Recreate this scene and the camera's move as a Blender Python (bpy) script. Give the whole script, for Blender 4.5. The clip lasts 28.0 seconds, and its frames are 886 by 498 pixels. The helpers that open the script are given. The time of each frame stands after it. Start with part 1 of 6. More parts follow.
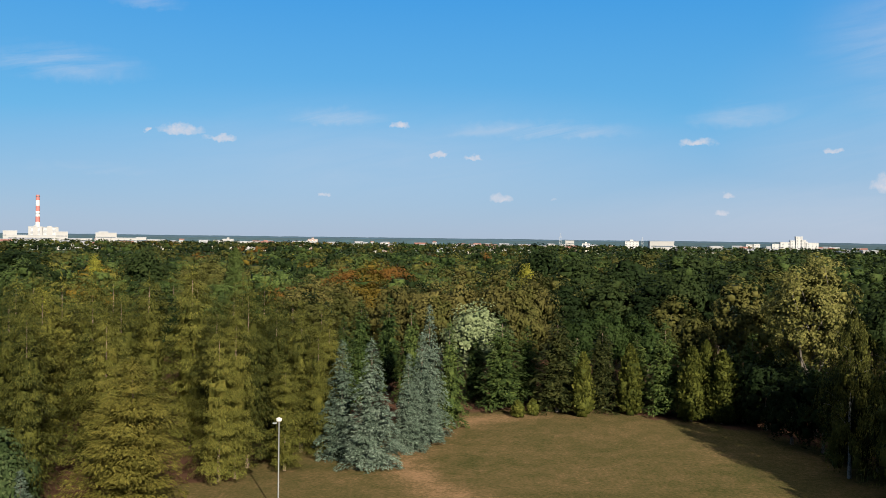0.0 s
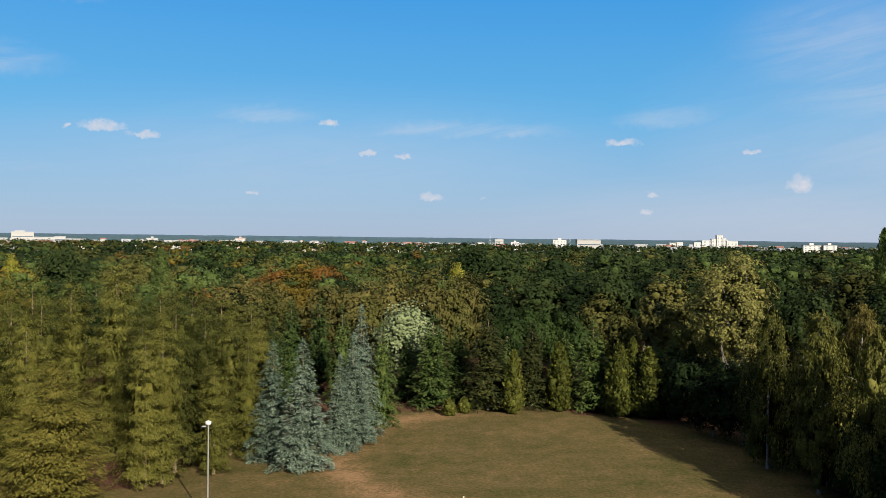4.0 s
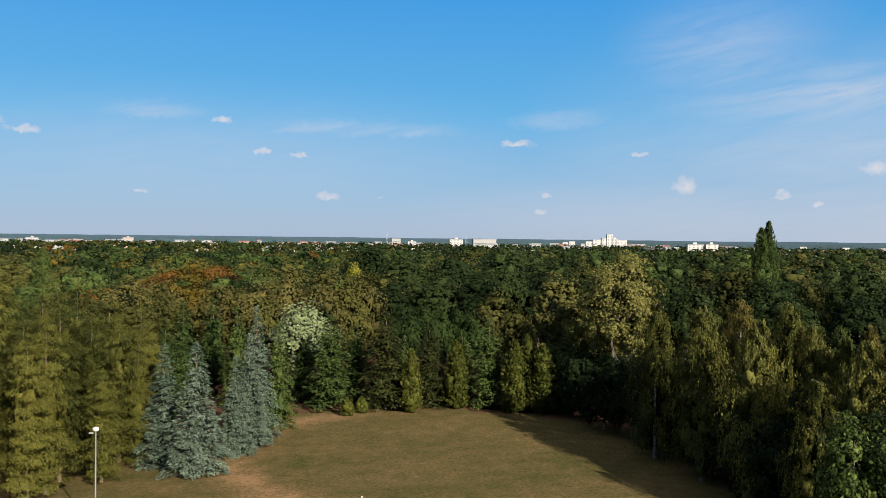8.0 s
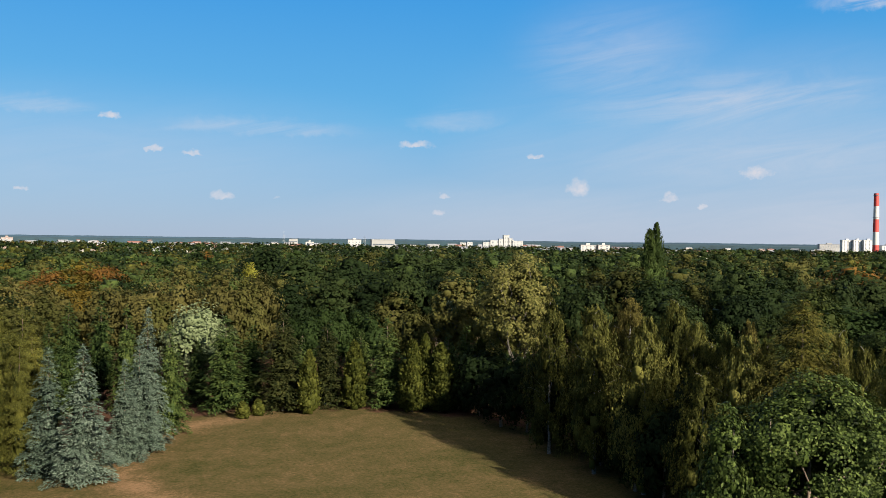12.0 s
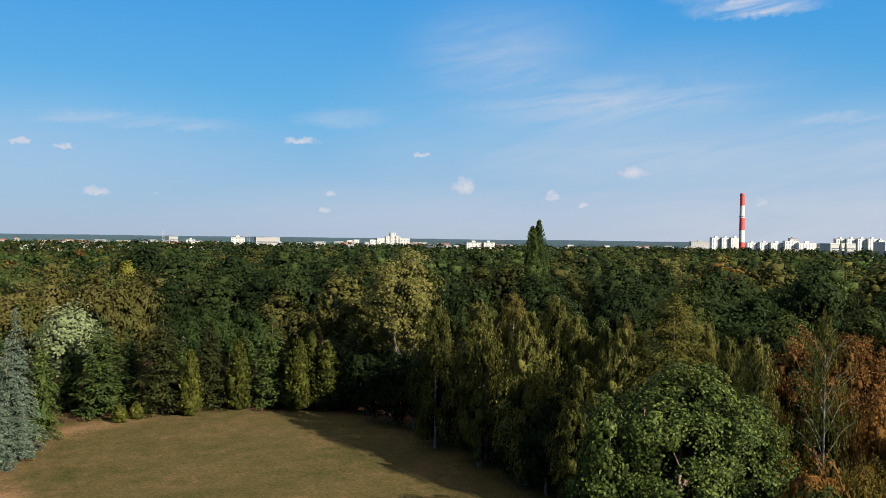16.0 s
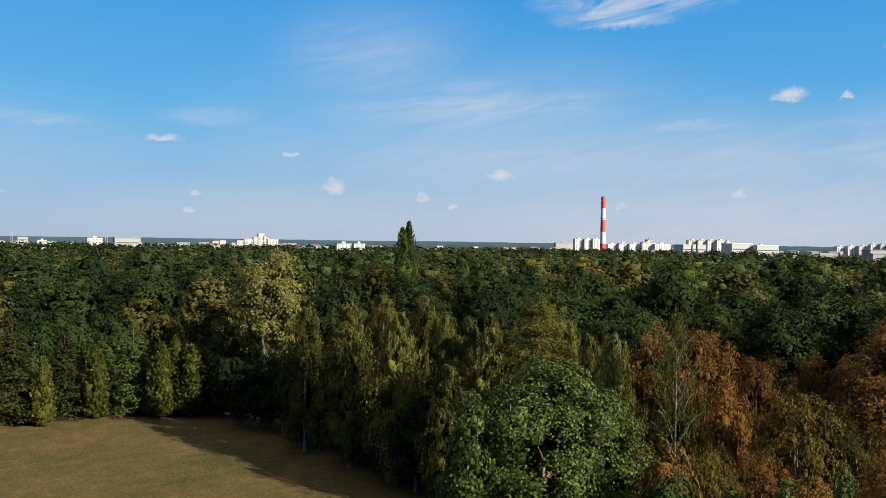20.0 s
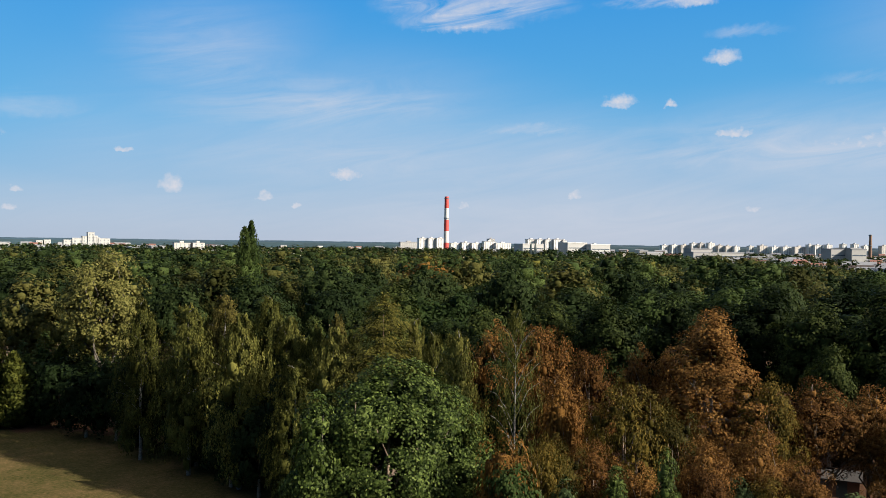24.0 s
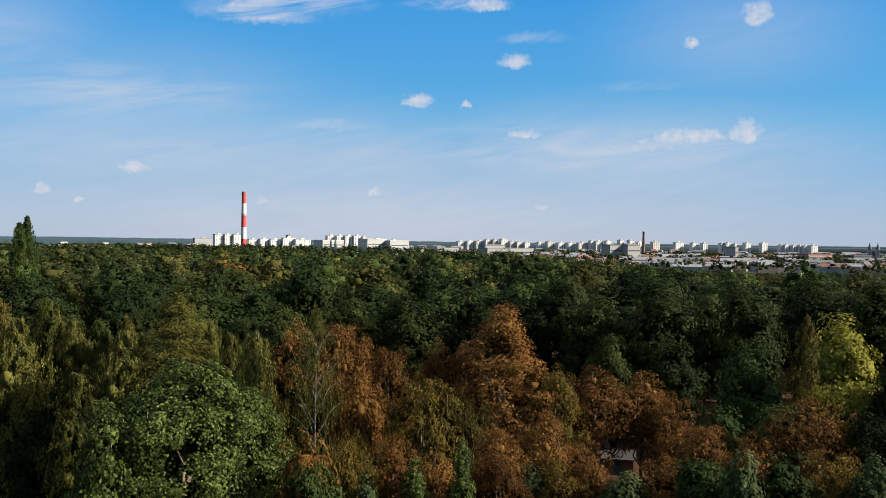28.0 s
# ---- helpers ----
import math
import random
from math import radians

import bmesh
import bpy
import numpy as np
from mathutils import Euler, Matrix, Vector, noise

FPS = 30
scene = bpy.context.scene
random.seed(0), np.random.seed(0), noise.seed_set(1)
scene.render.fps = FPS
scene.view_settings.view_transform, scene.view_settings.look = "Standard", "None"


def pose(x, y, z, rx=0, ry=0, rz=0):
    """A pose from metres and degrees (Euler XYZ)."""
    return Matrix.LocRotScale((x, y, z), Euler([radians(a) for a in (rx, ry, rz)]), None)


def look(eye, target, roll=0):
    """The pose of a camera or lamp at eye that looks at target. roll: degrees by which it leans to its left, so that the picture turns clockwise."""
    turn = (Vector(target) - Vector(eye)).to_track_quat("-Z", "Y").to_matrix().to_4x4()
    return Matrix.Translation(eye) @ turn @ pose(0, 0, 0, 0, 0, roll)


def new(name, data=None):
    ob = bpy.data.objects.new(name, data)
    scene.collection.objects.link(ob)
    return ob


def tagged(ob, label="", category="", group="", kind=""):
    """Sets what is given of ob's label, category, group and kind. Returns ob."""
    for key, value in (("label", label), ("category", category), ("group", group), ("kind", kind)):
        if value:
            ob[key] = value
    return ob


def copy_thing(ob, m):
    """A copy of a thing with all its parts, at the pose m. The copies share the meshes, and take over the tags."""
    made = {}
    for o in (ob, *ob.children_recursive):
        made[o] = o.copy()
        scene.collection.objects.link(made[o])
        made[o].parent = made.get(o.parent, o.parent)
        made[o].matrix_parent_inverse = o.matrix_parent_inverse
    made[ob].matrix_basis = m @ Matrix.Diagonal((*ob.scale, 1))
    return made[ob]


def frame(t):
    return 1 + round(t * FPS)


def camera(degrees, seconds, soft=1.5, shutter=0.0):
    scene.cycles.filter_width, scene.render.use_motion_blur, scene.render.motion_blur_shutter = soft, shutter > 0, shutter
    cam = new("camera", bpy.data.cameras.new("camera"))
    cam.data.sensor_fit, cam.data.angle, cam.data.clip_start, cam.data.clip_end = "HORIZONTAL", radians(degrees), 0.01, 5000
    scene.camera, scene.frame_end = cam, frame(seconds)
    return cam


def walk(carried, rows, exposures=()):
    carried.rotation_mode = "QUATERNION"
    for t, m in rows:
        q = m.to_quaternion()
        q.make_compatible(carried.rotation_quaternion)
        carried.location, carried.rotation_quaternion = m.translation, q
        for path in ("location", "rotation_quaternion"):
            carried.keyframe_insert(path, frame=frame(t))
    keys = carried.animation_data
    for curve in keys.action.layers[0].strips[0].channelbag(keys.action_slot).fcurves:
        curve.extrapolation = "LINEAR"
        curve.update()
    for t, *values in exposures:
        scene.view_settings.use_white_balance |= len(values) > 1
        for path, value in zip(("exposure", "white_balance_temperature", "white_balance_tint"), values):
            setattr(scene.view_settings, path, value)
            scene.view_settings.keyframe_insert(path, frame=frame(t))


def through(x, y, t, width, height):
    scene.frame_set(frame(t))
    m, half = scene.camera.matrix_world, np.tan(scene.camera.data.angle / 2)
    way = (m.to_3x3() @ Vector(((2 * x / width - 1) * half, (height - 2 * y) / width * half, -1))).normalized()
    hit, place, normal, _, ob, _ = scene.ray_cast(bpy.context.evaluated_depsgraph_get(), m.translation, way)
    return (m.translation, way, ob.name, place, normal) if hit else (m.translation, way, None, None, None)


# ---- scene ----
EXPOSURE = 1.5
cam = camera(54.92, 28.0, soft=0.7)
# seconds, eye (x, y, z), yaw, pitch, roll
ROWS = [
    (0, 0.148, 0.024, 24.978, 0.067, -0.715, -0.705),
    (0.5, 0.121, -0.002, 25.000, -0.914, -0.727, -0.670),
    (1, 0.096, -0.029, 25.019, -1.468, -0.757, -0.663),
    (1.5, 0.072, -0.057, 25.036, -1.940, -0.760, -0.667),
    (2, 0.050, -0.086, 25.051, -2.663, -0.739, -0.659),
    (2.5, 0.029, -0.115, 25.063, -3.559, -0.727, -0.649),
    (4.5, -0.042, -0.241, 25.095, -5.237, -0.764, -0.649),
    (5, -0.057, -0.274, 25.098, -6.255, -0.768, -0.669),
    (5.5, -0.071, -0.308, 25.100, -7.173, -0.758, -0.645),
    (6, -0.085, -0.342, 25.100, -8.261, -0.756, -0.654),
    (6.5, -0.097, -0.377, 25.100, -9.328, -0.730, -0.635),
    (7, -0.109, -0.413, 25.098, -10.115, -0.731, -0.638),
    (7.5, -0.121, -0.449, 25.094, -10.914, -0.720, -0.646),
    (8, -0.132, -0.485, 25.090, -11.531, -0.713, -0.625),
    (8.5, -0.142, -0.522, 25.085, -12.451, -0.714, -0.641),
    (9, -0.152, -0.560, 25.079, -13.035, -0.715, -0.641),
    (9.5, -0.162, -0.598, 25.072, -13.730, -0.696, -0.637),
    (10, -0.171, -0.636, 25.065, -14.423, -0.676, -0.633),
    (10.5, -0.181, -0.674, 25.057, -15.243, -0.677, -0.674),
    (11, -0.190, -0.713, 25.049, -16.341, -0.646, -0.677),
    (11.5, -0.200, -0.752, 25.040, -17.354, -0.626, -0.684),
    (12, -0.209, -0.792, 25.031, -18.351, -0.603, -0.710),
    (12.5, -0.219, -0.832, 25.022, -19.343, -0.621, -0.708),
    (14.5, -0.261, -0.992, 24.987, -23.106, -0.686, -0.683),
    (15, -0.273, -1.032, 24.978, -24.037, -0.692, -0.666),
    (15.5, -0.285, -1.072, 24.971, -24.951, -0.673, -0.680),
    (16, -0.298, -1.113, 24.963, -25.947, -0.670, -0.696),
    (16.5, -0.312, -1.153, 24.957, -26.957, -0.651, -0.686),
    (17, -0.327, -1.194, 24.951, -27.950, -0.636, -0.704),
    (17.5, -0.342, -1.234, 24.946, -28.934, -0.613, -0.719),
    (18, -0.359, -1.274, 24.942, -30.037, -0.588, -0.729),
    (18.5, -0.377, -1.314, 24.939, -31.208, -0.553, -0.740),
    (19, -0.396, -1.354, 24.937, -32.344, -0.550, -0.735),
    (19.5, -0.416, -1.394, 24.937, -33.483, -0.535, -0.735),
    (20, -0.437, -1.433, 24.938, -34.641, -0.490, -0.766),
    (20.5, -0.460, -1.473, 24.940, -35.878, -0.464, -0.786),
    (21, -0.485, -1.512, 24.944, -37.102, -0.479, -0.736),
    (21.5, -0.511, -1.550, 24.949, -38.336, -0.488, -0.725),
    (23.5, -0.632, -1.701, 24.990, -43.627, -0.429, -0.722),
    (24, -0.667, -1.738, 25.005, -45.039, -0.410, -0.741),
    (24.5, -0.704, -1.775, 25.022, -46.636, -0.414, -0.710),
    (25, -0.743, -1.810, 25.042, -48.276, -0.425, -0.724),
    (25.5, -0.784, -1.846, 25.065, -49.938, -0.446, -0.727),
    (26, -0.828, -1.880, 25.089, -51.573, -0.449, -0.694),
    (26.5, -0.874, -1.914, 25.117, -53.253, -0.477, -0.673),
    (27, -0.922, -1.948, 25.147, -54.878, -0.499, -0.657),
    (27.5, -0.973, -1.981, 25.180, -56.628, -0.492, -0.673),
    (28, -1.026, -2.013, 25.216, -58.419, -0.496, -0.697),
]
walk(cam, [(t, pose(x, y, z, 90 + pitch, roll, yaw)) for t, x, y, z, yaw, pitch, roll in ROWS],
     [(0.0, EXPOSURE), (28.0, EXPOSURE)])

# ---- light: afternoon sun from behind the first view's right shoulder, blue sky with fair-weather clouds ----
SUN_AZ, SUN_EL = 158.0, 28.0        # degrees clockwise from +y, and above the horizon
SKY_STRENGTH = 0.07

world = bpy.data.worlds.new("sky")
scene.world = world
world.use_nodes = True
WT = world.node_tree
WT.nodes.clear()


def wmath(op, a, b=None, c=None, clamp=False):
    n = WT.nodes.new("ShaderNodeMath")
    n.operation = op
    n.use_clamp = clamp
    for i, v in enumerate((a, b, c)):
        if v is None:
            continue
        if isinstance(v, (int, float)):
            n.inputs[i].default_value = v
        else:
            WT.links.new(v, n.inputs[i])
    return n.outputs[0]


def wnoise(vec, scale, detail=5.0, rough=0.55, distortion=0.0):
    n = WT.nodes.new("ShaderNodeTexNoise")
    n.inputs["Scale"].default_value = scale
    n.inputs["Detail"].default_value = detail
    n.inputs["Roughness"].default_value = rough
    n.inputs["Distortion"].default_value = distortion
    WT.links.new(vec, n.inputs["Vector"])
    return n.outputs[0]


tc = WT.nodes.new("ShaderNodeTexCoord")
sep = WT.nodes.new("ShaderNodeSeparateXYZ")
WT.links.new(tc.outputs["Generated"], sep.inputs[0])
AZ = wmath("MULTIPLY", wmath("ARCTAN2", sep.outputs[0], sep.outputs[1]), 57.29578)
EL = wmath("MULTIPLY", wmath("ARCSINE", sep.outputs[2]), 57.29578)

sky = WT.nodes.new("ShaderNodeTexSky")
sky.sky_type = "NISHITA"
sky.sun_disc = False
sky.sun_elevation = radians(SUN_EL)
sky.sun_rotation = radians(SUN_AZ)
sky.altitude = 80
sky.air_density = 1.0
sky.dust_density = 0.5
sky.ozone_density = 2.0
# the clear, deep blue of a dry autumn afternoon over the plain Nishita sky
deep = WT.nodes.new("ShaderNodeValToRGB")
for stop, (p, c) in zip([deep.color_ramp.elements[0], deep.color_ramp.elements[1], deep.color_ramp.elements.new(0.06), deep.color_ramp.elements.new(0.13), deep.color_ramp.elements.new(0.26), deep.color_ramp.elements.new(0.42)],
                        [(0.0, (0.345, 0.455, 0.625)), (1.0, (0.007, 0.040, 0.14)), (0.06, (0.232, 0.440, 0.685)), (0.13, (0.095, 0.405, 0.74)), (0.26, (0.036, 0.315, 0.74)), (0.42, (0.015, 0.105, 0.31))]):
    stop.position, stop.color = p, (*c, 1)
WT.links.new(wmath("DIVIDE", EL, 60.0, clamp=True), deep.inputs[0])
bright = WT.nodes.new("ShaderNodeVectorMath")
bright.operation = "SCALE"
bright.inputs["Scale"].default_value = 1.0 / (SKY_STRENGTH * 2 ** EXPOSURE)
WT.links.new(deep.outputs[0], bright.inputs[0])
hsv = WT.nodes.new("ShaderNodeMix")
hsv.data_type = "RGBA"
hsv.inputs["Factor"].default_value = 0.93
WT.links.new(sky.outputs[0], hsv.inputs["A"])
WT.links.new(bright.outputs[0], hsv.inputs["B"])

# fair-weather cumulus and thin cirrus, laid out by compass bearing and height above the horizon
flat = WT.nodes.new("ShaderNodeCombineXYZ")
WT.links.new(AZ, flat.inputs[0])
WT.links.new(EL, flat.inputs[1])
wob1 = wmath("SUBTRACT", wnoise(flat.outputs[0], 1.5, 4.0, 0.55), 0.5)
flat2 = WT.nodes.new("ShaderNodeVectorMath")
flat2.operation = "ADD"
flat2.inputs[1].default_value = (31.7, 11.3, 0)
WT.links.new(flat.outputs[0], flat2.inputs[0])
wob2 = wmath("SUBTRACT", wnoise(flat2.outputs[0], 1.7, 4.0, 0.55), 0.5)
CAZ = wmath("MULTIPLY_ADD", wob1, 1.3, AZ)
CEL = wmath("MULTIPLY_ADD", wob2, 0.75, EL)
stretch = WT.nodes.new("ShaderNodeVectorMath")
stretch.operation = "MULTIPLY"
stretch.inputs[1].default_value = (0.10, 0.62, 1.0)
lean = WT.nodes.new("ShaderNodeVectorRotate")
lean.rotation_type = "Z_AXIS"
lean.inputs["Angle"].default_value = radians(-9)
WT.links.new(flat.outputs[0], lean.inputs["Vector"])
WT.links.new(lean.outputs[0], stretch.inputs[0])
STREAK = wnoise(stretch.outputs[0], 1.0, 8.0, 0.62, 1.3)
FINE = wnoise(flat.outputs[0], 1.1, 8.0, 0.62)
cumulus, cirrus, hazes = [], [], []


def bump_at(az, el, w, h):
    """1 in the middle of an ellipse of the sky, 0 at its rim and outside."""
    a = wmath("DIVIDE", wmath("SUBTRACT", CAZ, az), w)
    e = wmath("DIVIDE", wmath("SUBTRACT", CEL, el), h)
    e = wmath("MAXIMUM", e, wmath("MULTIPLY", e, -1.9))      # flat undersides
    d = wmath("ADD", wmath("MULTIPLY", a, a), wmath("MULTIPLY", e, e))
    return wmath("SUBTRACT", 1.0, d, clamp=True)


def puff(az, el, w, h, strength=1.0):
    b = bump_at(az, el, w, h)
    cumulus.append(wmath("MULTIPLY", b, strength))


def wisp(az, el, w, h, strength=0.6):
    b = bump_at(az, el, w, h)
    cirrus.append(wmath("MULTIPLY", wmath("POWER", b, 1.6), strength * 0.55))


def haze(az, el, w, h, strength=0.3):
    a = wmath("DIVIDE", wmath("SUBTRACT", AZ, az), w)
    e = wmath("DIVIDE", wmath("SUBTRACT", EL, el), h)
    d = wmath("SQRT", wmath("ADD", wmath("MULTIPLY", a, a), wmath("MULTIPLY", e, e)))
    b = wmath("SUBTRACT", 1.0, d, clamp=True)
    hazes.append(wmath("MULTIPLY", wmath("MULTIPLY", wmath("MULTIPLY", b, b), wmath("MULTIPLY_ADD", b, -2.0, 3.0)), strength * 1.25))


puff(-17.22, 6.65, 1.98, 0.69, 1.0)
puff(-14.69, 6.26, 1.44, 0.43, 1.0)
puff(-19.20, 6.59, 0.30, 0.32, 1.0)
puff(-2.96, 7.46, 0.99, 0.53, 1.0)
puff(-0.48, 5.56, 0.91, 0.43, 1.0)
puff(1.91, 5.36, 1.06, 0.37, 1.0)
puff(3.80, 2.66, 1.03, 0.53, 1.0)
puff(-8.02, 2.80, 0.38, 0.32, 1.0)
puff(16.41, 6.29, 1.60, 0.43, 1.0)
puff(18.33, 2.86, 0.53, 0.48, 1.0)
puff(18.00, 1.78, 0.68, 0.37, 1.0)
puff(7.30, 2.54, 0.53, 0.21, 0.6)
puff(27.32, 3.44, 1.22, 1.06, 1.0)
puff(38.49, 4.39, 1.75, 0.96, 1.0)
puff(33.22, 2.81, 0.84, 0.69, 1.0)
puff(35.19, 2.34, 0.46, 0.43, 1.0)
puff(24.42, 5.56, 0.84, 0.37, 1.0)
puff(31.34, 4.60, 1.98, 0.37, 0.5)
puff(21.08, 2.74, 1.29, 0.48, 0.4)
puff(53.91, 3.25, 0.68, 0.58, 1.0)
puff(46.46, 2.46, 0.61, 0.58, 1.0)
puff(42.24, 3.93, 1.71, 0.37, 0.5)
puff(51.25, 2.97, 1.14, 0.37, 0.5)
puff(56.71, 9.35, 1.52, 0.64, 1.0)
puff(59.83, 9.04, 0.46, 0.53, 1.0)
puff(63.04, 11.82, 1.37, 0.85, 1.0)
puff(74.53, 12.65, 0.84, 0.74, 1.0)
puff(64.86, 2.34, 0.99, 0.48, 1.0)
puff(77.88, 6.92, 1.60, 1.70, 1.0)
puff(74.27, 6.83, 4.18, 1.17, 1.0)
puff(63.85, 7.13, 2.09, 0.64, 1.0)
puff(61.10, 15.39, 2.09, 0.85, 1.0)
puff(78.44, 14.11, 1.52, 1.49, 1.0)
puff(53.68, 3.19, 0.53, 0.58, 1.0)
puff(71.25, 6.27, 7.60, 1.17, 0.8)
puff(74.14, 3.22, 2.28, 0.53, 0.5)
puff(59.00, 2.51, 0.84, 0.43, 0.5)
puff(56.45, 9.11, 1.29, 0.53, 0.9)
wisp(-24.20, 10.05, 6.08, 1.82, 0.8)
wisp(6.2, 7.10, 7.5, 1.00, 0.75)
wisp(-7.10, 7.77, 4.56, 1.00, 0.6)
wisp(19.03, 7.78, 4.18, 1.37, 0.6)
wisp(-19.33, 14.36, 2.66, 0.91, 0.6)
wisp(-22.89, 3.99, 4.56, 0.64, 0.4)
wisp(29.09, 11.3, 7.0, 4.4, 0.4)
wisp(34.76, 8.57, 9.5, 2.9, 0.55)
wisp(45.58, 14.42, 4.94, 1.19, 3.2)
wisp(51.33, 7.52, 4.56, 0.64, 0.7)
wisp(30.69, 11.40, 4.94, 2.73, 0.3)
wisp(36.03, 5.13, 11.39, 1.82, 0.3)
wisp(47.0, 15.4, 7.6, 2.1, 2.6)
wisp(58.83, 15.52, 4.18, 1.00, 2.2)
wisp(64.52, 13.32, 3.04, 0.64, 0.9)
wisp(36.5, 9.0, 11.5, 2.4, 0.75)
wisp(71.20, 10.14, 3.42, 0.64, 0.6)
wisp(66.49, 6.01, 18.99, 2.73, 0.5)
haze(33.41, 6.84, 19.75, 8.66, 0.26)
haze(37.86, 6.23, 23.55, 7.75, 0.39)
haze(30.5, 11.2, 10.5, 7.2, 0.24)
haze(51.73, 4.86, 18.99, 5.47, 0.46)
haze(45.02, 5.24, 30.39, 5.93, 0.47)
haze(70.18, 5.25, 22.79, 5.93, 0.53)
haze(38.87, 7.16, 18.99, 7.29, 0.39)
haze(-3.33, 5.6, 30.0, 5.2, 0.24)
haze(25.23, 5.84, 11.39, 7.29, 0.2)
haze(77.11, 13.19, 11.39, 5.47, 0.26)
haze(55.22, 1.40, 49.38, 6.84, 0.6)
haze(32.33, 1.35, 34.18, 5.01, 0.36)


def largest(values):
    out = values[0]
    for v in values[1:]:
        out = wmath("MAXIMUM", out, v)
    return out


heap = largest(cumulus)
PUFFY = wnoise(flat.outputs[0], 2.3, 6.0, 0.6)
fluff = wmath("MULTIPLY", wmath("MULTIPLY_ADD", wmath("ADD", wmath("MULTIPLY", heap, 1.1), wmath("MULTIPLY", wmath("SUBTRACT", wmath("MULTIPLY_ADD", FINE, 0.5, wmath("MULTIPLY", PUFFY, 0.5)), 0.5), 2.2)), 0.92, -0.20, clamp=True), wmath("MULTIPLY", heap, 1.25, clamp=True))
veil = wmath("MULTIPLY", largest(cirrus), wmath("MULTIPLY_ADD", STREAK, 2.6, -0.9, clamp=True), clamp=True)
thin = wmath("MULTIPLY", largest(hazes), wmath("MULTIPLY_ADD", STREAK, 0.7, 0.35))
cover = wmath("MAXIMUM", fluff, wmath("ADD", veil, thin, clamp=True))
mix = WT.nodes.new("ShaderNodeMix")
mix.data_type = "RGBA"
WT.links.new(cover, mix.inputs["Factor"])
WT.links.new(hsv.outputs["Result"], mix.inputs["A"])
mix.inputs["B"].default_value = CLOUD_COLOUR = tuple(v / (SKY_STRENGTH * 2 ** EXPOSURE) for v in (0.66, 0.68, 0.76)) + (1,)
bg = WT.nodes.new("ShaderNodeBackground")
bg.inputs["Strength"].default_value = SKY_STRENGTH
WT.links.new(mix.outputs["Result"], bg.inputs["Color"])
wout = WT.nodes.new("ShaderNodeOutputWorld")
WT.links.new(bg.outputs[0], wout.inputs["Surface"])

sun_data = bpy.data.lights.new("sun", "SUN")
sun_data.energy = 5.0
sun_data.angle = radians(0.53)
sun_data.color = (1.0, 0.89, 0.74)
sun = new("sun", sun_data)
a, e = radians(SUN_AZ), radians(SUN_EL)
sun.matrix_world = look(Vector((math.sin(a) * math.cos(e), math.cos(a) * math.cos(e), math.sin(e))) * 300, (0, 0, 0))

# ---- materials ----
def node_mat(name):
    m = bpy.data.materials.new(name)
    m.use_nodes = True
    t = m.node_tree
    return m, t, t.nodes["Principled BSDF"]


def link(t, a, b):
    t.links.new(a, b)


def ramp(t, fac, stops):
    r = t.nodes.new("ShaderNodeValToRGB")
    els = r.color_ramp.elements
    while len(els) < len(stops):
        els.new(0.5)
    for el, (p, c) in zip(els, stops):
        el.position, el.color = p, (*c, 1)
    if fac is not None:
        link(t, fac, r.inputs[0])
    return r


def tex_noise(t, scale, detail=4.0, vec=None, rough=0.55):
    n = t.nodes.new("ShaderNodeTexNoise")
    n.inputs["Scale"].default_value, n.inputs["Detail"].default_value, n.inputs["Roughness"].default_value = scale, detail, rough
    if vec is not None:
        link(t, vec, n.inputs["Vector"])
    return n.outputs["Fac"]


def tmath(t, op, a, b=0.5, clamp=False):
    n = t.nodes.new("ShaderNodeMath")
    n.operation, n.use_clamp = op, clamp
    for i, v in enumerate((a, b)):
        if isinstance(v, (int, float)):
            n.inputs[i].default_value = v
        else:
            link(t, v, n.inputs[i])
    return n.outputs[0]


